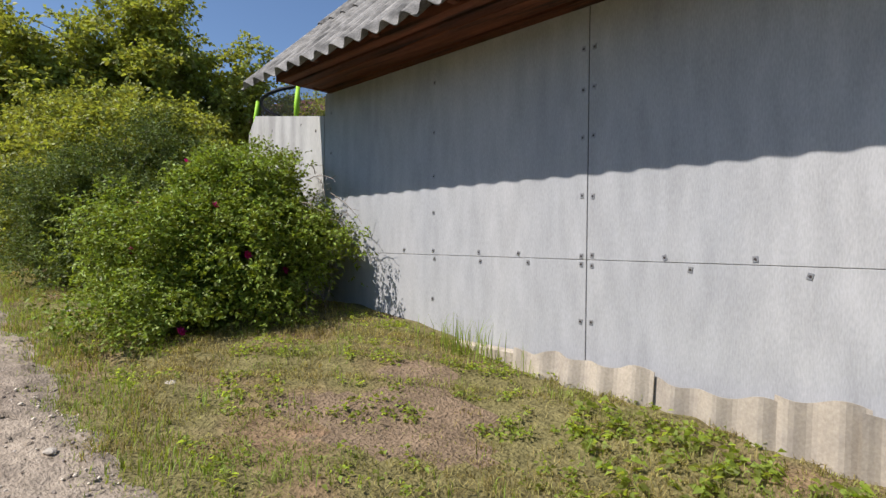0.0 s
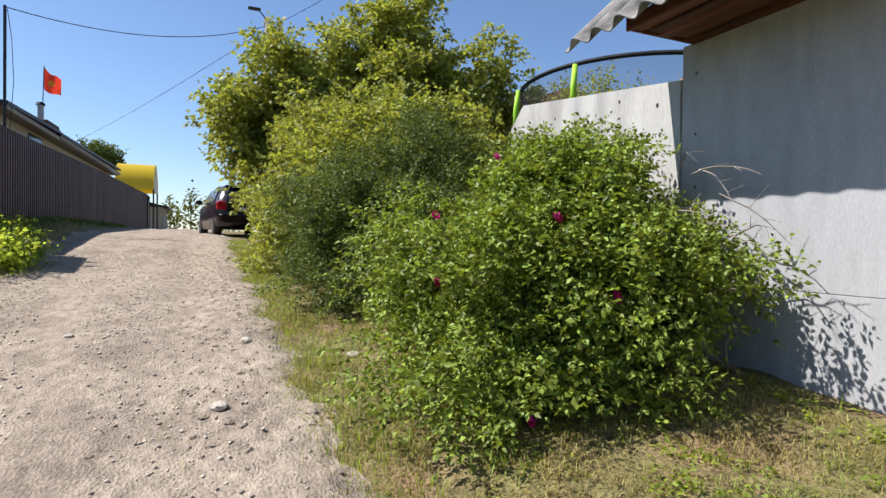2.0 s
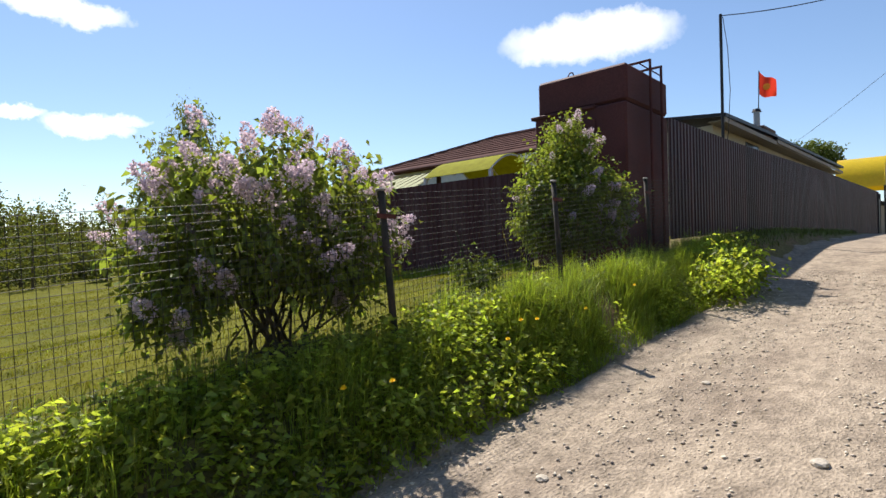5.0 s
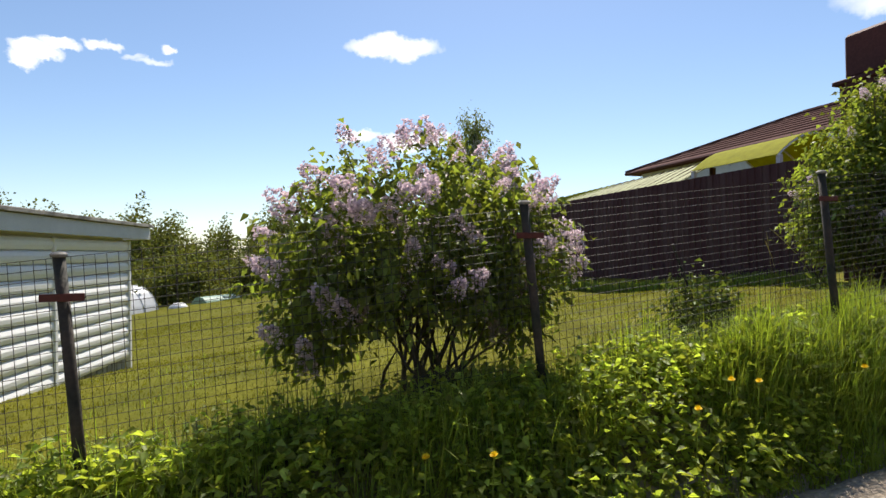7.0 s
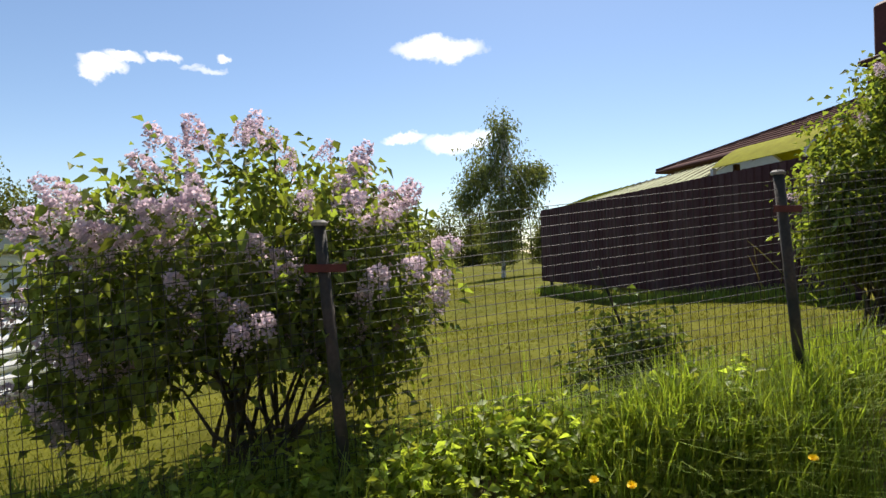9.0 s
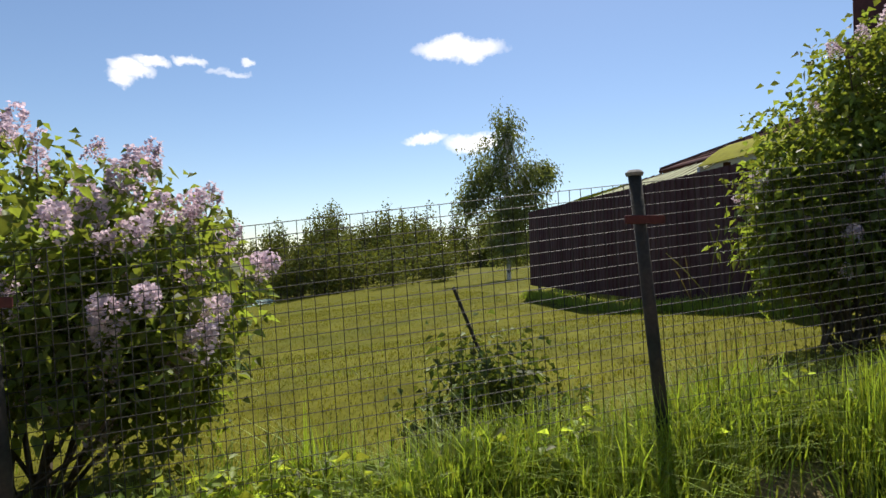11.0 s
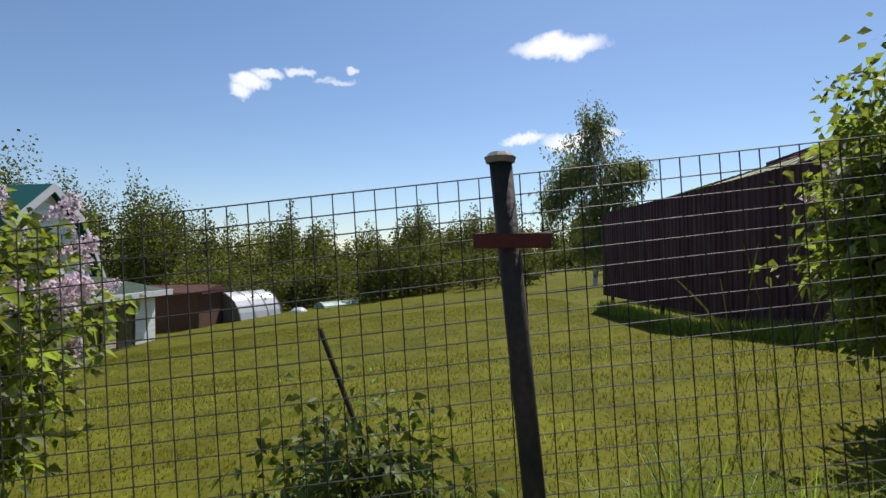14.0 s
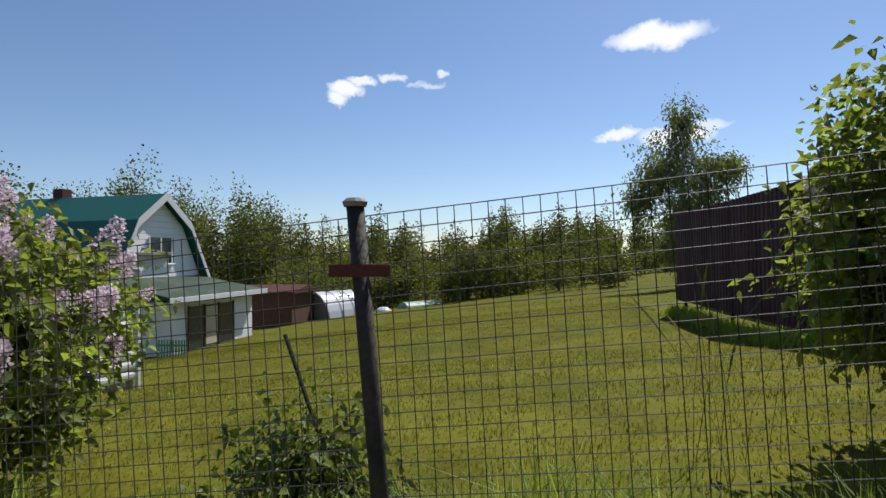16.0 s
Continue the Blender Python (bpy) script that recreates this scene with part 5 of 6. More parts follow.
def tree(name, label, base, trunk_h, blobs, sprigs, size, leaf_mat, bark, r0, limbs=14, per=7, spread=0.2, droop=0.2, inner=0.35, lump=0.28, up=0.3, clump=None, leafy=None):
    t = thing(name, label, "tree")
    if clump:
        blobs = clumps(blobs, clump[0], clump[1], 60 + len(blobs), 0.5)
    (v, f), tips = foliage(blobs, sprigs, per, size, rng, spread=spread, droop=droop, inner=inner, lump=lump, up=up)
    if leafy:
        (v1, f1), tips = shoots(blobs, *leafy, rng, sag=0.35, inner=0.78, lump=0.3, reach=leafy[1] * 0.3)
        v, f = joined((v, f), (v1, f1))
    part("crown", fast_mesh("crown", v, f, leaf_mat), leaf_mat, t)
    s = Shape()
    b = Vector(base)
    top = b + Vector((0.1, 0.05, trunk_h))
    s.tube([b + Vector((0, 0, -0.3)), b.lerp(top, 0.3) + Vector((0.05, 0, 0)), b.lerp(top, 0.65) - Vector((0.04, 0, 0)), top], [r0 * 1.25, r0, r0 * 0.8, r0 * 0.55], 8, False)
    for e in tips[rng.choice(len(tips), limbs, replace=False)]:
        e = Vector(e)
        a = b.lerp(top, rng.uniform(0.45, 1.0))
        m1 = a.lerp(e, 0.35) + Vector((rng.normal() * 0.1, rng.normal() * 0.1, 0.12))
        m2 = a.lerp(e, 0.7) + Vector((rng.normal() * 0.1, rng.normal() * 0.1, 0.1))
        s.tube([a, m1, m2, e], [r0 * 0.42, r0 * 0.3, r0 * 0.17, r0 * 0.06], 6, False)
    part("trunk", s, bark, t, smooth=True)
    return t


tree("roadside_tree", "broad leafy green tree beside the road", (3.6, 16.0, 1.6), 3.2,
     [(3.4, 16.2, 5.6, 1.9, 1.8, 1.7), (1.6, 16.4, 4.6, 1.5, 1.5, 1.3), (5.3, 16.2, 5.9, 1.8, 1.8, 1.9), (4.4, 16.4, 7.0, 1.4, 1.4, 1.2), (1.0, 16.6, 4.3, 0.9, 1.0, 0.7), (2.6, 15.8, 3.6, 1.6, 1.4, 1.1), (6.6, 15.8, 5.6, 1.1, 1.2, 1.4), (2.0, 15.5, 2.6, 0.8, 0.9, 0.9), (5.2, 15, 4.0, 1.4, 1.2, 1.0), (7.3, 16.2, 5.0, 1.2, 1.4, 1.5), (1.9, 16.6, 5.9, 1.0, 1.0, 0.9), (0.75, 16.4, 4.8, 0.9, 0.9, 0.6), (0.25, 16.4, 4.5, 0.45, 0.5, 0.35)],
     1500, 0.12, M_TREELEAF, M_BARK, 0.17, 40, 6, 0.2, clump=(95, 0.55), leafy=(2100, 0.62, 8, 2, 0.135))
tree("garden_tree", "small green garden tree behind the concrete wall", (10.0, 14.5, 2.6), 2.2,
     [(9.8, 14.5, 5.4, 1.1, 1.1, 0.9), (10.9, 14.0, 5.2, 0.9, 0.9, 0.8), (8.6, 14.6, 5.3, 0.7, 0.7, 0.7)], 900, 0.10, M_TREELEAF, M_BARK, 0.08, 10, 7, 0.22)
tree("garden_tree", "small green garden tree behind the concrete wall", (13.0, 12.0, 2.6), 2.6,
     [(13.0, 12.0, 6.0, 0.8, 0.8, 0.7), (13.6, 11.8, 5.7, 0.5, 0.5, 0.5)], 380, 0.10, M_TREELEAF, M_BARK, 0.07, 8, 7, 0.2)
BX, BY = -30.6, 17.6
tree("birch_tree", "slender birch with drooping leafy branches by the fence end", (BX, BY, 0.9), 8.6,
     [(BX, BY, 8.7, 0.8, 0.85, 1.6), (BX - 0.3, BY - 0.8, 6.7, 1.3, 1.4, 1.5), (BX + 0.2, BY + 1.3, 6.4, 1.2, 1.3, 1.4), (BX, BY - 2.0, 5.3, 0.9, 1.0, 1.3), (BX, BY + 0.4, 4.6, 1.5, 1.8, 1.5), (BX, BY + 2.3, 6.8, 0.6, 0.7, 0.6), (BX, BY, 2.8, 1.2, 1.5, 1.2)],
     2700, 0.15, M_BIRCHLEAF, M_BIRCHBARK, 0.11, 30, 6, 0.30, 0.6, 0.2, 0.35, -0.5)

# lilac flower panicle, shared by all heads
pn = 170
ph = rng.random(pn)
pr = 0.048 * (1 - ph) ** 0.7 + 0.006
pa = rng.random(pn) * 6.283
pc = np.stack([pr * np.cos(pa), pr * np.sin(pa), ph * 0.17], 1) + rng.normal(size=(pn, 3)) * 0.006
pdir = unit(np.stack([np.cos(pa), np.sin(pa), 0.5 + 0 * pa], 1) + rng.normal(size=(pn, 3)) * 0.5)
pv, pf = leaf_arrays(pc, pdir, 0.021, rng, 1.0, 0.3)
PANICLE = fast_mesh("panicle", pv, pf, M_LILAC)


def lilac(label, base, blobs, sprigs, heads, seed, leaf=0.075, stem_n=26, view=(1, 0, 0)):
    r = np.random.default_rng(seed)
    t = thing("lilac_bush", label, "bush", "lilacs on the fence")
    (v, f), tips = foliage(blobs, sprigs, 5, leaf, r, spread=0.10, width=0.62, droop=0.35, inner=0.45, lump=0.2, up=0.2)
    part("foliage", fast_mesh("foliage", v, f, M_LILACLEAF), M_LILACLEAF, t)
    part("stem_tangle", stems(base, tips[r.choice(len(tips), stem_n, replace=False)], r, 0.016, 0.004, 0.05), M_BARK, t)
    c, d = blob_points(blobs, heads * 4, r, 0.8, 0.12)
    keep = np.argsort(-(c[:, 2] * 0.3 + r.random(len(c)) * 1.2 + c[:, 0] * 0.5))[:heads]
    for k in keep:
        q = Vector((d[k][0], d[k][1], abs(d[k][2]) + 0.35)).to_track_quat("Z", "Y").to_matrix().to_4x4()
        part("flower_panicle", PANICLE, M_LILAC, t, at=Matrix.Translation(c[k]) @ q @ Matrix.Scale(r.uniform(0.6, 1.1), 4))
    return t


lilac("big lilac bush with pale purple flower heads at the fence", (-4.22, 6.95, 0.95),
      [(-4.22, 6.96, 2.3, 0.62, 0.80, 0.46), (-4.17, 6.45, 2.0, 0.5, 0.45, 0.42), (-4.22, 7.5, 2.1, 0.5, 0.42, 0.45), (-4.17, 6.28, 1.65, 0.35, 0.28, 0.3), (-4.12, 6.95, 1.9, 0.55, 0.8, 0.28), (-4.27, 7.58, 1.72, 0.4, 0.3, 0.3), (-4.7, 7.35, 2.1, 0.45, 0.45, 0.45)], 3000, 150, 21, 0.06)
lilac("upright lilac bush with a few purple flower heads by the container", (-4.8, 11.85, 1.5),
      [(-4.8, 11.95, 2.65, 0.66, 0.74, 0.78), (-4.8, 11.85, 2.3, 0.66, 0.70, 0.42), (-4.75, 12.08, 3.35, 0.36, 0.42, 0.45), (-4.6, 12.4, 2.5, 0.6, 0.6, 0.58), (-4.9, 11.58, 2.5, 0.38, 0.36, 0.55)], 4400, 75, 22, 0.06)
small = thing("small_bush", "small leafy bush growing round a steel rod", "bush")
(v, f), tips = foliage([(-4.1, 9.05, 1.62, 0.24, 0.28, 0.27), (-4.1, 8.95, 1.40, 0.28, 0.33, 0.24), (-4.05, 9.22, 1.48, 0.2, 0.22, 0.26)], 580, 5, 0.05, rng, width=0.55, inner=0.2, droop=0.3)
part("foliage", fast_mesh("foliage", v, f, M_DARKLEAF), M_DARKLEAF, small)
part("stem_tangle", stems((-4.1, 9.05, 1.15), tips[::22], rng, 0.007, 0.002, 0.02), M_BARK, small)
weed = thing("roadside_weed", "leafy green weed clump at the bank's end", "weed", at=(0, 0, 0))
(v, f), tips = foliage([(-2.75, 12.6, 1.6, 0.45, 0.6, 0.4), (-2.7, 11.9, 1.5, 0.3, 0.5, 0.3)], 420, 5, 0.07, rng, inner=0.3)
part("foliage", fast_mesh("foliage", v, f, M_HERB), M_HERB, weed)

# ---- far woods ----
FOREST = np.random.default_rng(8)
fv, ff, off = [], [], 0
trunks = Shape()
ANG = [55, 70, 80, 87, 100, 110, 117, 125, 132, 150, 170, 185]
TOP = [5, 5, 5.4, 6.2, 6.8, 8.6, 10.2, 11.2, 11, 10.5, 10, 10]


def grow(x, y, h, w, n, leaf):
    global off
    zb = float(land_z(x, y))
    layers = 3
    bl = [(x + FOREST.normal() * w * 0.15, y + FOREST.normal() * w * 0.15, zb + h * q, w * k, w * k, h * 0.26) for q, k in ((0.2, 0.55), (0.45, 0.56), (0.68, 0.44), (0.84, 0.2))]
    c, d = blob_points(bl, n, FOREST, 0.1, 0.12)
    v, f = leaf_arrays(c, d + FOREST.normal(size=c.shape) * 0.8, leaf * (0.6 + 0.8 * FOREST.random(len(c))), FOREST, 0.9, 0.2)
    fv.append(v)
    ff.append(f + off)
    off += len(v)
    trunks.tube([(x, y, zb - 0.3), (x, y, zb + h * 0.7)], [0.09, 0.03], 4, False)


for i in range(310):
    a = radians(FOREST.uniform(56, 178))
    d = FOREST.uniform(52, 84)
    h = float(np.interp(math.degrees(a), ANG, TOP)) * FOREST.uniform(0.62, 1.12) + 1.0
    if math.degrees(a) < 75 and d < 60:
        d += 15
    grow(-d * math.sin(a), 7 + d * math.cos(a), h, h * FOREST.uniform(0.38, 0.56), int(450 + 150 * h), 0.22)
for i in range(150):
    a = radians(FOREST.uniform(77, 150))
    d = FOREST.uniform(38, 50) if math.degrees(a) < 105 else FOREST.uniform(36, 50)
    h = FOREST.uniform(1.4, 4.2)
    grow(-d * math.sin(a), 7 + d * math.cos(a), h, h * FOREST.uniform(0.6, 1.0), 700, 0.17)
for x, y, h in ((-3.2, 66, 4.0), (-1.2, 64, 5.2), (0.5, 63, 4.2), (-6, 70, 5), (2.5, 66, 5)):
    grow(x, y, h, h * 0.45, 420, 0.28)
tagged(new("far_woods", fast_mesh("far_woods", np.concatenate(fv), np.concatenate(ff), M_FOREST)), "mixed green wood and shrubs beyond the meadow", "woods", kind="stuff")
tagged(new("wood_trunks", trunks.mesh("wood_trunks", M_BARK)), "thin dark trunks standing inside the far wood", "trunks", kind="stuff")
tree("pine_tree", "far pine with a dark flat crown beyond the houses", (-9.3, 64, 1.5), 8.0, [(-9.3, 64, 9.9, 1.9, 1.5, 1.0), (-8.4, 64, 9.3, 1.2, 1, 0.6)], 600, 0.3, M_DARKLEAF, M_BARK, 0.2, 10, 6, 0.3)


# ---- grass and herbs ----
def blades(x, y, h, w, rng_, bend=0.4, lift=0.0):
    n = len(x)
    p = np.stack([x, y, land_z(x, y) + lift], 1)
    a = rng_.random(n) * 6.283
    d = np.stack([np.cos(a), np.sin(a), 0 * a], 1)
    s = np.stack([-np.sin(a), np.cos(a), 0 * a], 1)
    h = np.broadcast_to(h, (n,))[:, None]
    w = np.broadcast_to(w, (n,))[:, None]
    b = (bend * rng_.random(n))[:, None]
    up = np.array([0, 0, 1.0])
    m = p + up * h * 0.55 + d * h * b * 0.3
    t = p + up * h * (1 - 0.35 * b) + d * h * b
    v = np.stack([p - s * w / 2, p + s * w / 2, m + s * w * 0.4, m - s * w * 0.4, t], 1).reshape(-1, 3)
    k = np.arange(n)[:, None] * 5
    f = np.concatenate([k + np.array([[0, 1, 2]]), k + np.array([[0, 2, 3]]), k + np.array([[3, 2, 4]])], 1).reshape(-1, 3)
    return v, f


def sward(name, label, x, y, h, w, material, bend=0.4):
    g = np.random.default_rng(len(x))
    v, f = blades(x, y, h, w, g, bend)
    tagged(new(name, fast_mesh(name, v, f, material)), label, "grass", kind="stuff")


g = np.random.default_rng(17)
# mown verge on the building side, thin over the bare soil
n = 170000
x, y = g.uniform(0.35, 3.3, n), g.uniform(-1.0, 17, n)
clump = wave(x, y, 4.4, 0.33) + 0.8 * wave(x, y, 9.1, 0.12) + 0.4 * g.normal(size=n)
keep = (clump > -0.05) & ~((np.hypot((x - 2.0), (y - 2.6)) < 0.9) & (clump < 0.8))
x, y = x[keep], y[keep]
sward("verge_grass", "short half-dry mown grass on the verge", x, y, g.uniform(0.02, 0.06, len(x)) * np.clip(0.9 + 0.45 * wave(x, y, 1.1, 0.24), 0.5, 2.0), 0.005, M_BLADE_DRY, 1.6)
n = 9000
x, y = g.uniform(0.3, 0.9, n), g.uniform(0, 18, n)
sward("verge_edge_grass", "greener grass tufts along the road edge", x, y, g.uniform(0.03, 0.09, n), 0.006, M_BLADE, 0.9)
# taller tufts left by the mower
n = 16000
x, y = g.uniform(0.5, 3.2, n), g.uniform(-0.8, 14, n)
keep = (wave(x, y, 6.6, 0.26) + 0.7 * wave(x, y, 3.9, 0.1) > 0.8) & (np.hypot(x - 2.0, y - 2.6) > 0.6)
sward("verge_tufts", "taller green tufts standing in the mown verge", x[keep], y[keep], g.uniform(0.06, 0.13, keep.sum()), 0.006, M_BLADE, 1.2)
# drying hay left in swathes
n = 16000
x, y = g.uniform(0.6, 3.0, n), g.uniform(0.8, 12, n)
cl = wave(x, y, 5.5, 0.28) + 0.7 * wave(x, y, 0.9, 0.6) + 0.3 * g.normal(size=n)
keep = (cl > 0.35) & (np.hypot(x - 2.0, y - 2.6) > 0.75)
v, f = blades(x[keep], y[keep], 0.045, 0.0045, g, 4.5, 0.018)
tagged(new("cut_hay", fast_mesh("cut_hay", v, f, M_BLADE_DRY)), "swathes of drying cut hay under the bushes", "hay", kind="stuff")
# long grass on the bank
n = 95000
x, y = g.uniform(-3.72, -2.78, n), g.uniform(2.5, 14.5, n)
cl = wave(x, y, 2.2, 0.4) + 0.5 * g.normal(size=n)
keep = (cl > -0.4) & ((y > 8.2) | (g.random(n) < 0.35))
x, y, cl = x[keep], y[keep], cl[keep]
sward("bank_grass", "long green grass on the roadside bank", x, y, (0.16 + 0.24 * g.random(len(x)) + 0.06 * np.clip((y - 8) / 2, 0, 1)) * np.clip(0.8 + 0.3 * cl, 0.5, 1.4) * np.clip((-x - 2.6) / 0.5, 0.45, 1), 0.0062, M_BLADE, 1.0)
# rough grass at the fence foot, the fence's shade put into its dark colour
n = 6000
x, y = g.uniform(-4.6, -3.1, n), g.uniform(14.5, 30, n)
sward("fence_foot_grass", "rough grass at the foot of the fence, coloured dark for its shade", x, y, 0.06 + 0.14 * g.random(n), 0.010, M_DARKLEAF, 0.9)
n = 3600
x, y = g.uniform(-14.6, -6.2, n), g.normal(13.0, 0.13, n)
sward("fence_weeds", "rough unmown grass under the dark fence", x, y, 0.10 + 0.16 * g.random(n), 0.012, M_BLADE, 0.7)
# meadow
n = 160000
q = g.random(n) ** 1.7
x = -3.6 - 17 * q
y = g.uniform(-3, 13.0, n) 
sward("meadow_grass", "short sunlit mown meadow grass", x, y, (0.014 + 0.022 * g.random(n)) * np.clip(1 + 0.35 * wave(x, y, 3.7, 0.3), 0.5, 1.8), 0.0045 + 0.008 * q, M_LAWNBLADE, 1.3)
n = 50000
x, y = g.uniform(-42, -18, n), g.uniform(-14, 22, n)
sward("far_meadow_grass", "short sunlit mown meadow grass", x, y, 0.02 + 0.03 * g.random(n), 0.014, M_LAWNBLADE, 0.7)

# leafy weeds and taller tufts standing out of the mown grass
n = 5200
x, y = -3.7 - 6.5 * g.random(n) ** 1.4, g.uniform(4.5, 13.0, n)
keep = wave(x, y, 8.8, 0.45) + 0.6 * wave(x, y, 2.4, 0.16) > 0.75
sward("meadow_tufts", "taller bright tufts in the mown meadow", x[keep], y[keep], g.uniform(0.04, 0.10, keep.sum()), 0.006, M_BLADE, 1.1)
# seeding grass stalks along the mesh fence
stalks = Shape()
for i in range(26):
    x, y = g.uniform(-5.0, -4.2), g.uniform(10.6, 12.8)
    z0, h_ = float(land_z(x, y)), g.uniform(0.6, 0.95)
    lx, ly = g.normal() * 0.12, g.normal() * 0.2
    pts = [(x + lx * k * k, y + ly * k * k, z0 + h_ * k) for k in (0, 0.35, 0.7, 0.85, 0.93, 1.0)]
    stalks.tube(pts, [0.002, 0.0016, 0.0012, 0.004, 0.0045, 0.001], 4, False)
tagged(new("seeding_grass_stalks", stalks.mesh("seeding_grass_stalks", M_BLADE_DRY)), "tall pale seeding grass stalks along the mesh fence", "grass", kind="stuff")

# broad-leaved herbs: nettles and ground elder
def herbs(name, label, x, y, h, leaf, material, seed, per=11):
    g_ = np.random.default_rng(seed)
    n_ = len(x)
    z0 = land_z(x, y)
    lv = np.tile(np.linspace(0.25, 1.0, per), n_)
    hh = np.repeat(np.broadcast_to(h, (n_,)), per)
    a = g_.random(n_ * per) * 6.283
    p = np.stack([np.repeat(x, per), np.repeat(y, per), np.repeat(z0, per) + hh * lv], 1)
    p[:, :2] += g_.normal(size=(n_ * per, 2)) * 0.02
    tip = np.stack([np.cos(a), np.sin(a), 0.25 + 0.35 * g_.normal(size=len(a))], 1)
    v_, f_ = leaf_arrays(p, tip, leaf * (0.6 + 0.7 * g_.random(len(a))), g_, 0.6, 0.2, 0.3)
    tagged(new(name, fast_mesh(name, v_, f_, material)), label, "herbs", kind="stuff")


n = 2900
x, y = g.uniform(-3.6, -2.78, n), g.uniform(3.0, 13.0, n)
dens = wave(x, y, 6.0, 0.5)
keep = (dens > -1.1) & ((y < 8.4) | (dens + 0.6 * g.normal(size=n) > 0.55))
x, y = x[keep], y[keep]
herbs("bank_herbs", "nettles and broad-leaved herbs crowding the bank", x, y, 0.10 + 0.22 * g.random(len(x)), 0.052, M_HERB, 31, 12)
n = 240
x, y = g.uniform(1.5, 2.95, n), g.uniform(-0.6, 1.9, n)
keep = (x - 1.7) + (1.5 - y) * 0.8 > 0.7
herbs("wall_herbs", "fresh green herbs by the corrugated sheets", x[keep], y[keep], 0.03 + 0.09 * g.random(keep.sum()), 0.06, M_HERB, 32, 8)
n = 3200
x, y = g.uniform(0.8, 3.25, n), g.uniform(0.3, 5.6, n)
keep = wave(x, y, 3.3, 0.3) + 0.5 * wave(x, y, 12.0, 0.14) + 0.25 * g.normal(size=n) > 0.55
x, y = x[keep], y[keep]
herbs("verge_herbs", "low plantain and clover in the verge", x, y, 0.015 + 0.06 * g.random(len(x)), 0.034, M_HERB, 33, 6)
for i in range(7):
    x, y = g.uniform(-3.1, -2.9), g.uniform(5.5, 10.5)
    if i < 5:
        x, y = ((-2.92, 6.87), (-2.98, 6.6), (-2.92, 7.9), (-2.95, 8.3), (-3.02, 8.2))[i]
    zz = float(land_z(x, y))
    d = thing("dandelion", "yellow dandelion flower standing in the bank herbs", "flower", "dandelions on the bank", (x, y, zz))
    hh = g.uniform(0.36, 0.46)
    part("stalk", Shape().tube([(0, 0, 0), (0.02, 0.01, hh)], 0.003, 4), M_BLADE, d)
    petal_flower("head", d, pose(0.02, 0.01, hh, 15, 10, 0), 0.019, M_DANDELION, 9)
# tall dry stalks at the wall foot
n = 130
x, y = g.normal(3.12, 0.07, n), g.normal(3.1, 0.22, n)
sward("wall_tall_grass", "tuft of tall thin grass at the wall foot", x, y, 0.12 + 0.3 * g.random(n), 0.007, M_BLADE, 0.6)

# thin grass tufts creeping over the road's edge
n = 26000
x, y = g.normal(0.1, 0.33, n), g.uniform(0, 15, n)
cl = wave(x, y, 7.7, 0.22) + 0.6 * wave(x, y, 1.9, 0.5)
keep = (cl > 0.55) & (x > -1.0) & (x < 0.8)
sward("road_tufts", "thin grass tufts creeping over the dirt road", x[keep], y[keep], g.uniform(0.02, 0.055, keep.sum()), 0.0045, M_BLADE, 1.3)

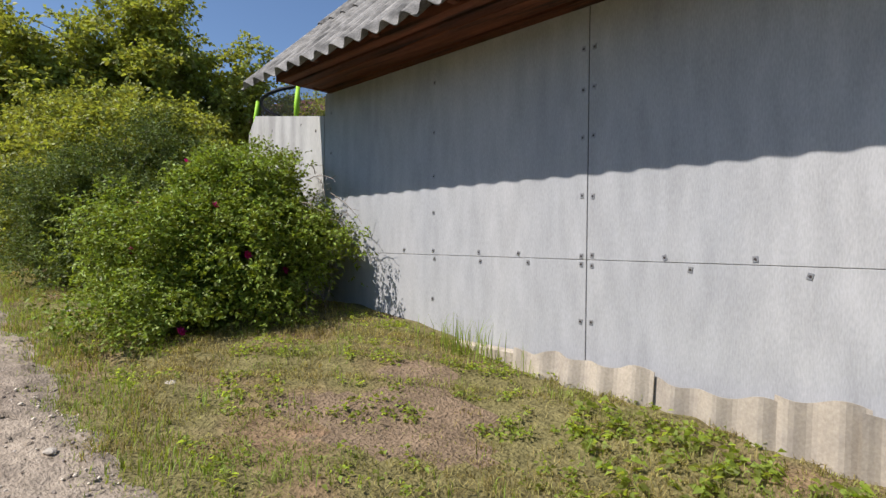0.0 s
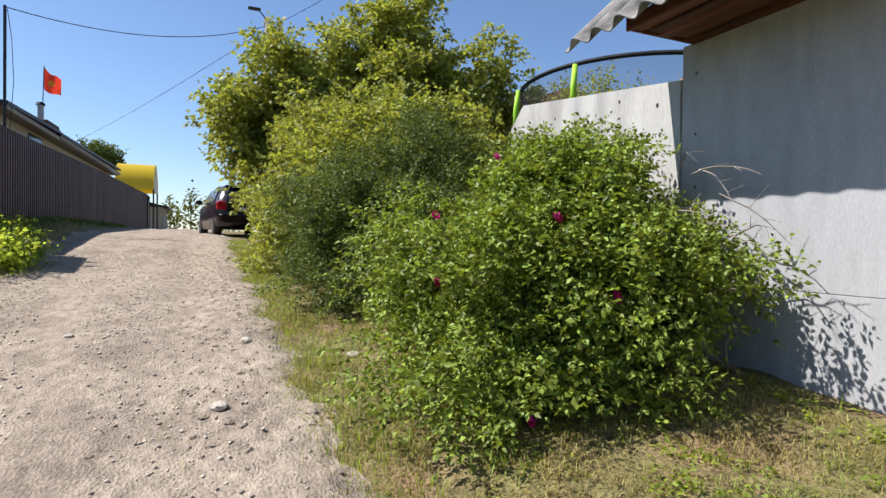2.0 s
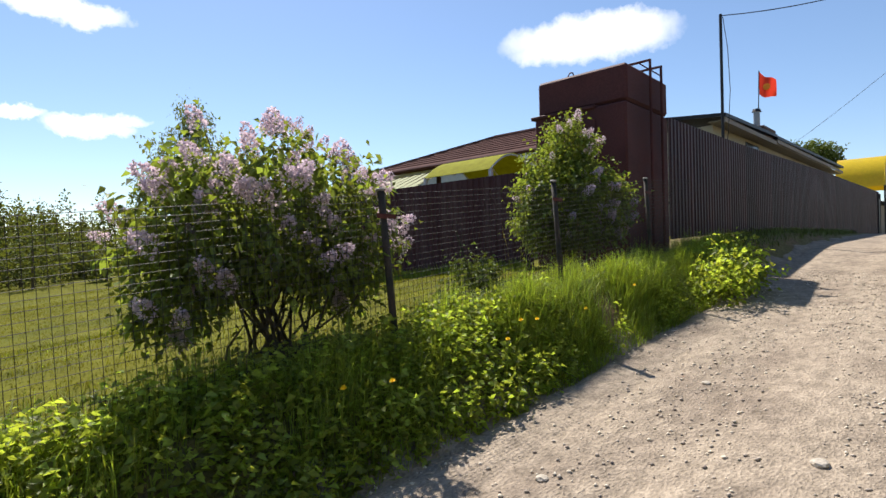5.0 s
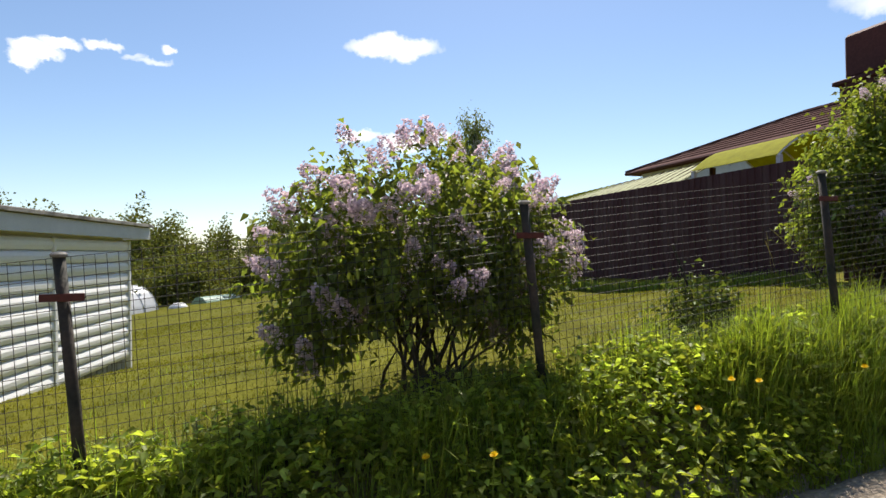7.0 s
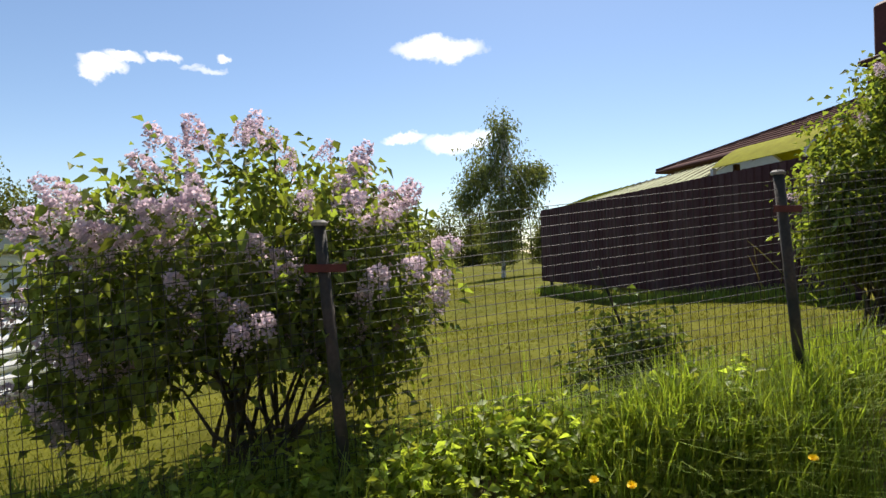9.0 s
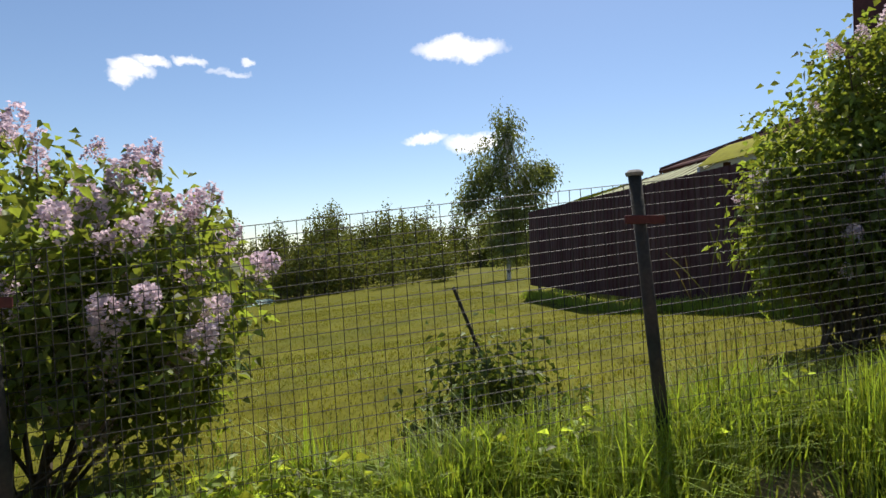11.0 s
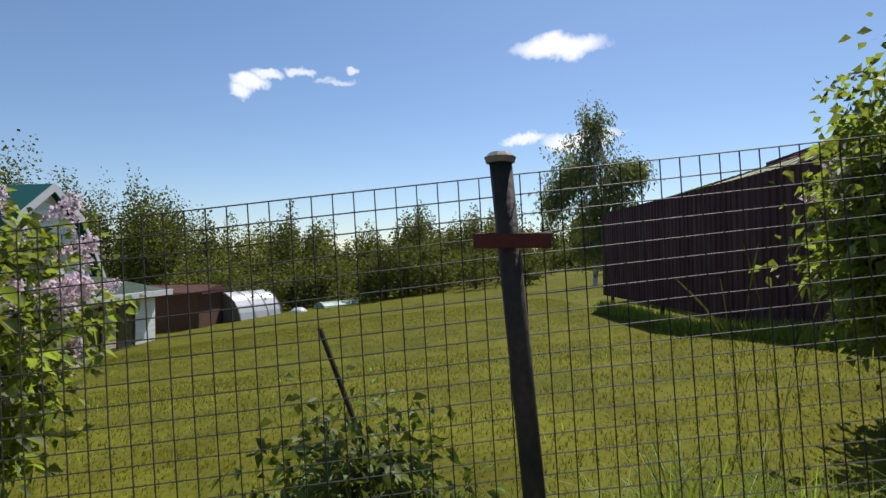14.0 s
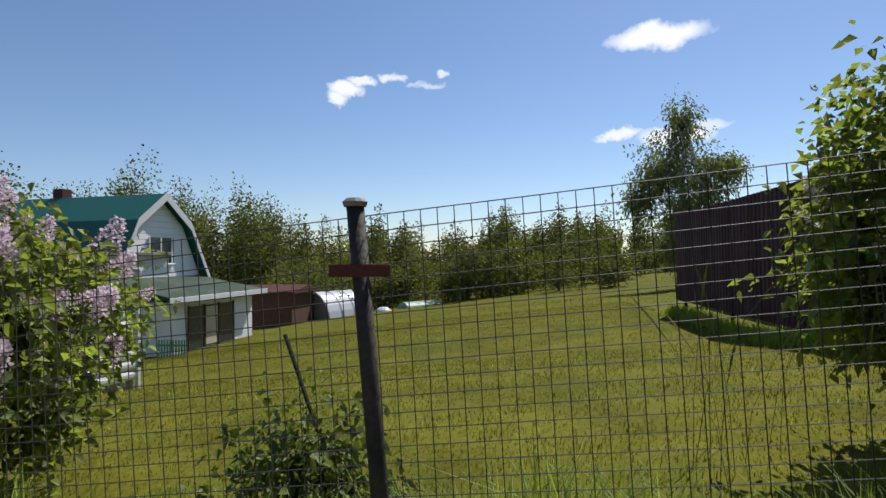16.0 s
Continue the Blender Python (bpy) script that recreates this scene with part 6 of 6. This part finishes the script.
# gravel on the road
gr = np.random.default_rng(40)
n = 34000
x, y = gr.uniform(-2.95, 0.55, n), gr.uniform(0, 15, n)
band = wave(x * 1.6, y * 0.35, 2.9, 0.5) + 0.5 * gr.normal(size=n)
keep = band > -0.1
x, y = x[keep], y[keep]
n = len(x)
r = 0.0028 + 0.014 * gr.random(n) ** 4.5
p = np.stack([x, y, road_surface(x, y) + r * 0.25], 1)
octa = np.array([(1, 0, 0), (0, 1, 0), (-1, 0, 0), (0, -1, 0), (0, 0, 0.7), (0, 0, -0.7)])
v = (p[:, None, :] + octa[None] * r[:, None, None] * (0.7 + 0.6 * gr.random((n, 6, 1)))).reshape(-1, 3)
tri = np.array([(0, 1, 4), (1, 2, 4), (2, 3, 4), (3, 0, 4), (1, 0, 5), (2, 1, 5), (3, 2, 5), (0, 3, 5)])
f = (np.arange(n)[:, None, None] * 6 + tri[None]).reshape(-1, 3)
tagged(new("road_gravel", fast_mesh("road_gravel", v, f, M_STONE)), "loose gravel and pebbles scattered over the road", "gravel", kind="stuff")
# dry clods along the rough edge of the road
n = 2000
x, y = np.clip(gr.normal(0.1, 0.42, n), -1.4, 0.75), gr.uniform(0, 15, n)
r = 0.006 + 0.03 * gr.random(n) ** 3
p = np.stack([x, y, road_surface(x, y) - r * 0.12], 1)
ico = np.array([(math.cos(k * 1.0472) * q, math.sin(k * 1.0472) * q, h) for q, h in ((1.0, 0.0), (0.72, 0.3)) for k in range(6)] + [(0, 0, 0.4)])
v = (p[:, None, :] + ico[None] * r[:, None, None] * (0.65 + 0.7 * gr.random((n, 13, 1)))).reshape(-1, 3)
tri = np.array([t for k in range(6) for t in ((k, (k + 1) % 6, 6 + (k + 1) % 6), (k, 6 + (k + 1) % 6, 6 + k), (6 + k, 6 + (k + 1) % 6, 12))])
f = (np.arange(n)[:, None, None] * 13 + tri[None]).reshape(-1, 3)
tagged(new("road_clods", fast_mesh("road_clods", v, f, M_ROAD)), "dry earth clods along the rough road edge", "clods", kind="stuff")
# cut straw and dry bits on verge and road edge
n = 10400
x, y = np.concatenate([gr.uniform(0.3, 2.6, 9000), gr.normal(-1.1, 0.25, 700), gr.uniform(-0.3, 0.6, 700)]), gr.uniform(0.5, 15, n)
v, f = blades(x, y, 0.012, 0.004, gr, 6.0, 0.04)
tagged(new("cut_straw", fast_mesh("cut_straw", v, f, M_BLADE_DRY)), "cut dry straw strewn over verge and road", "straw", kind="stuff")
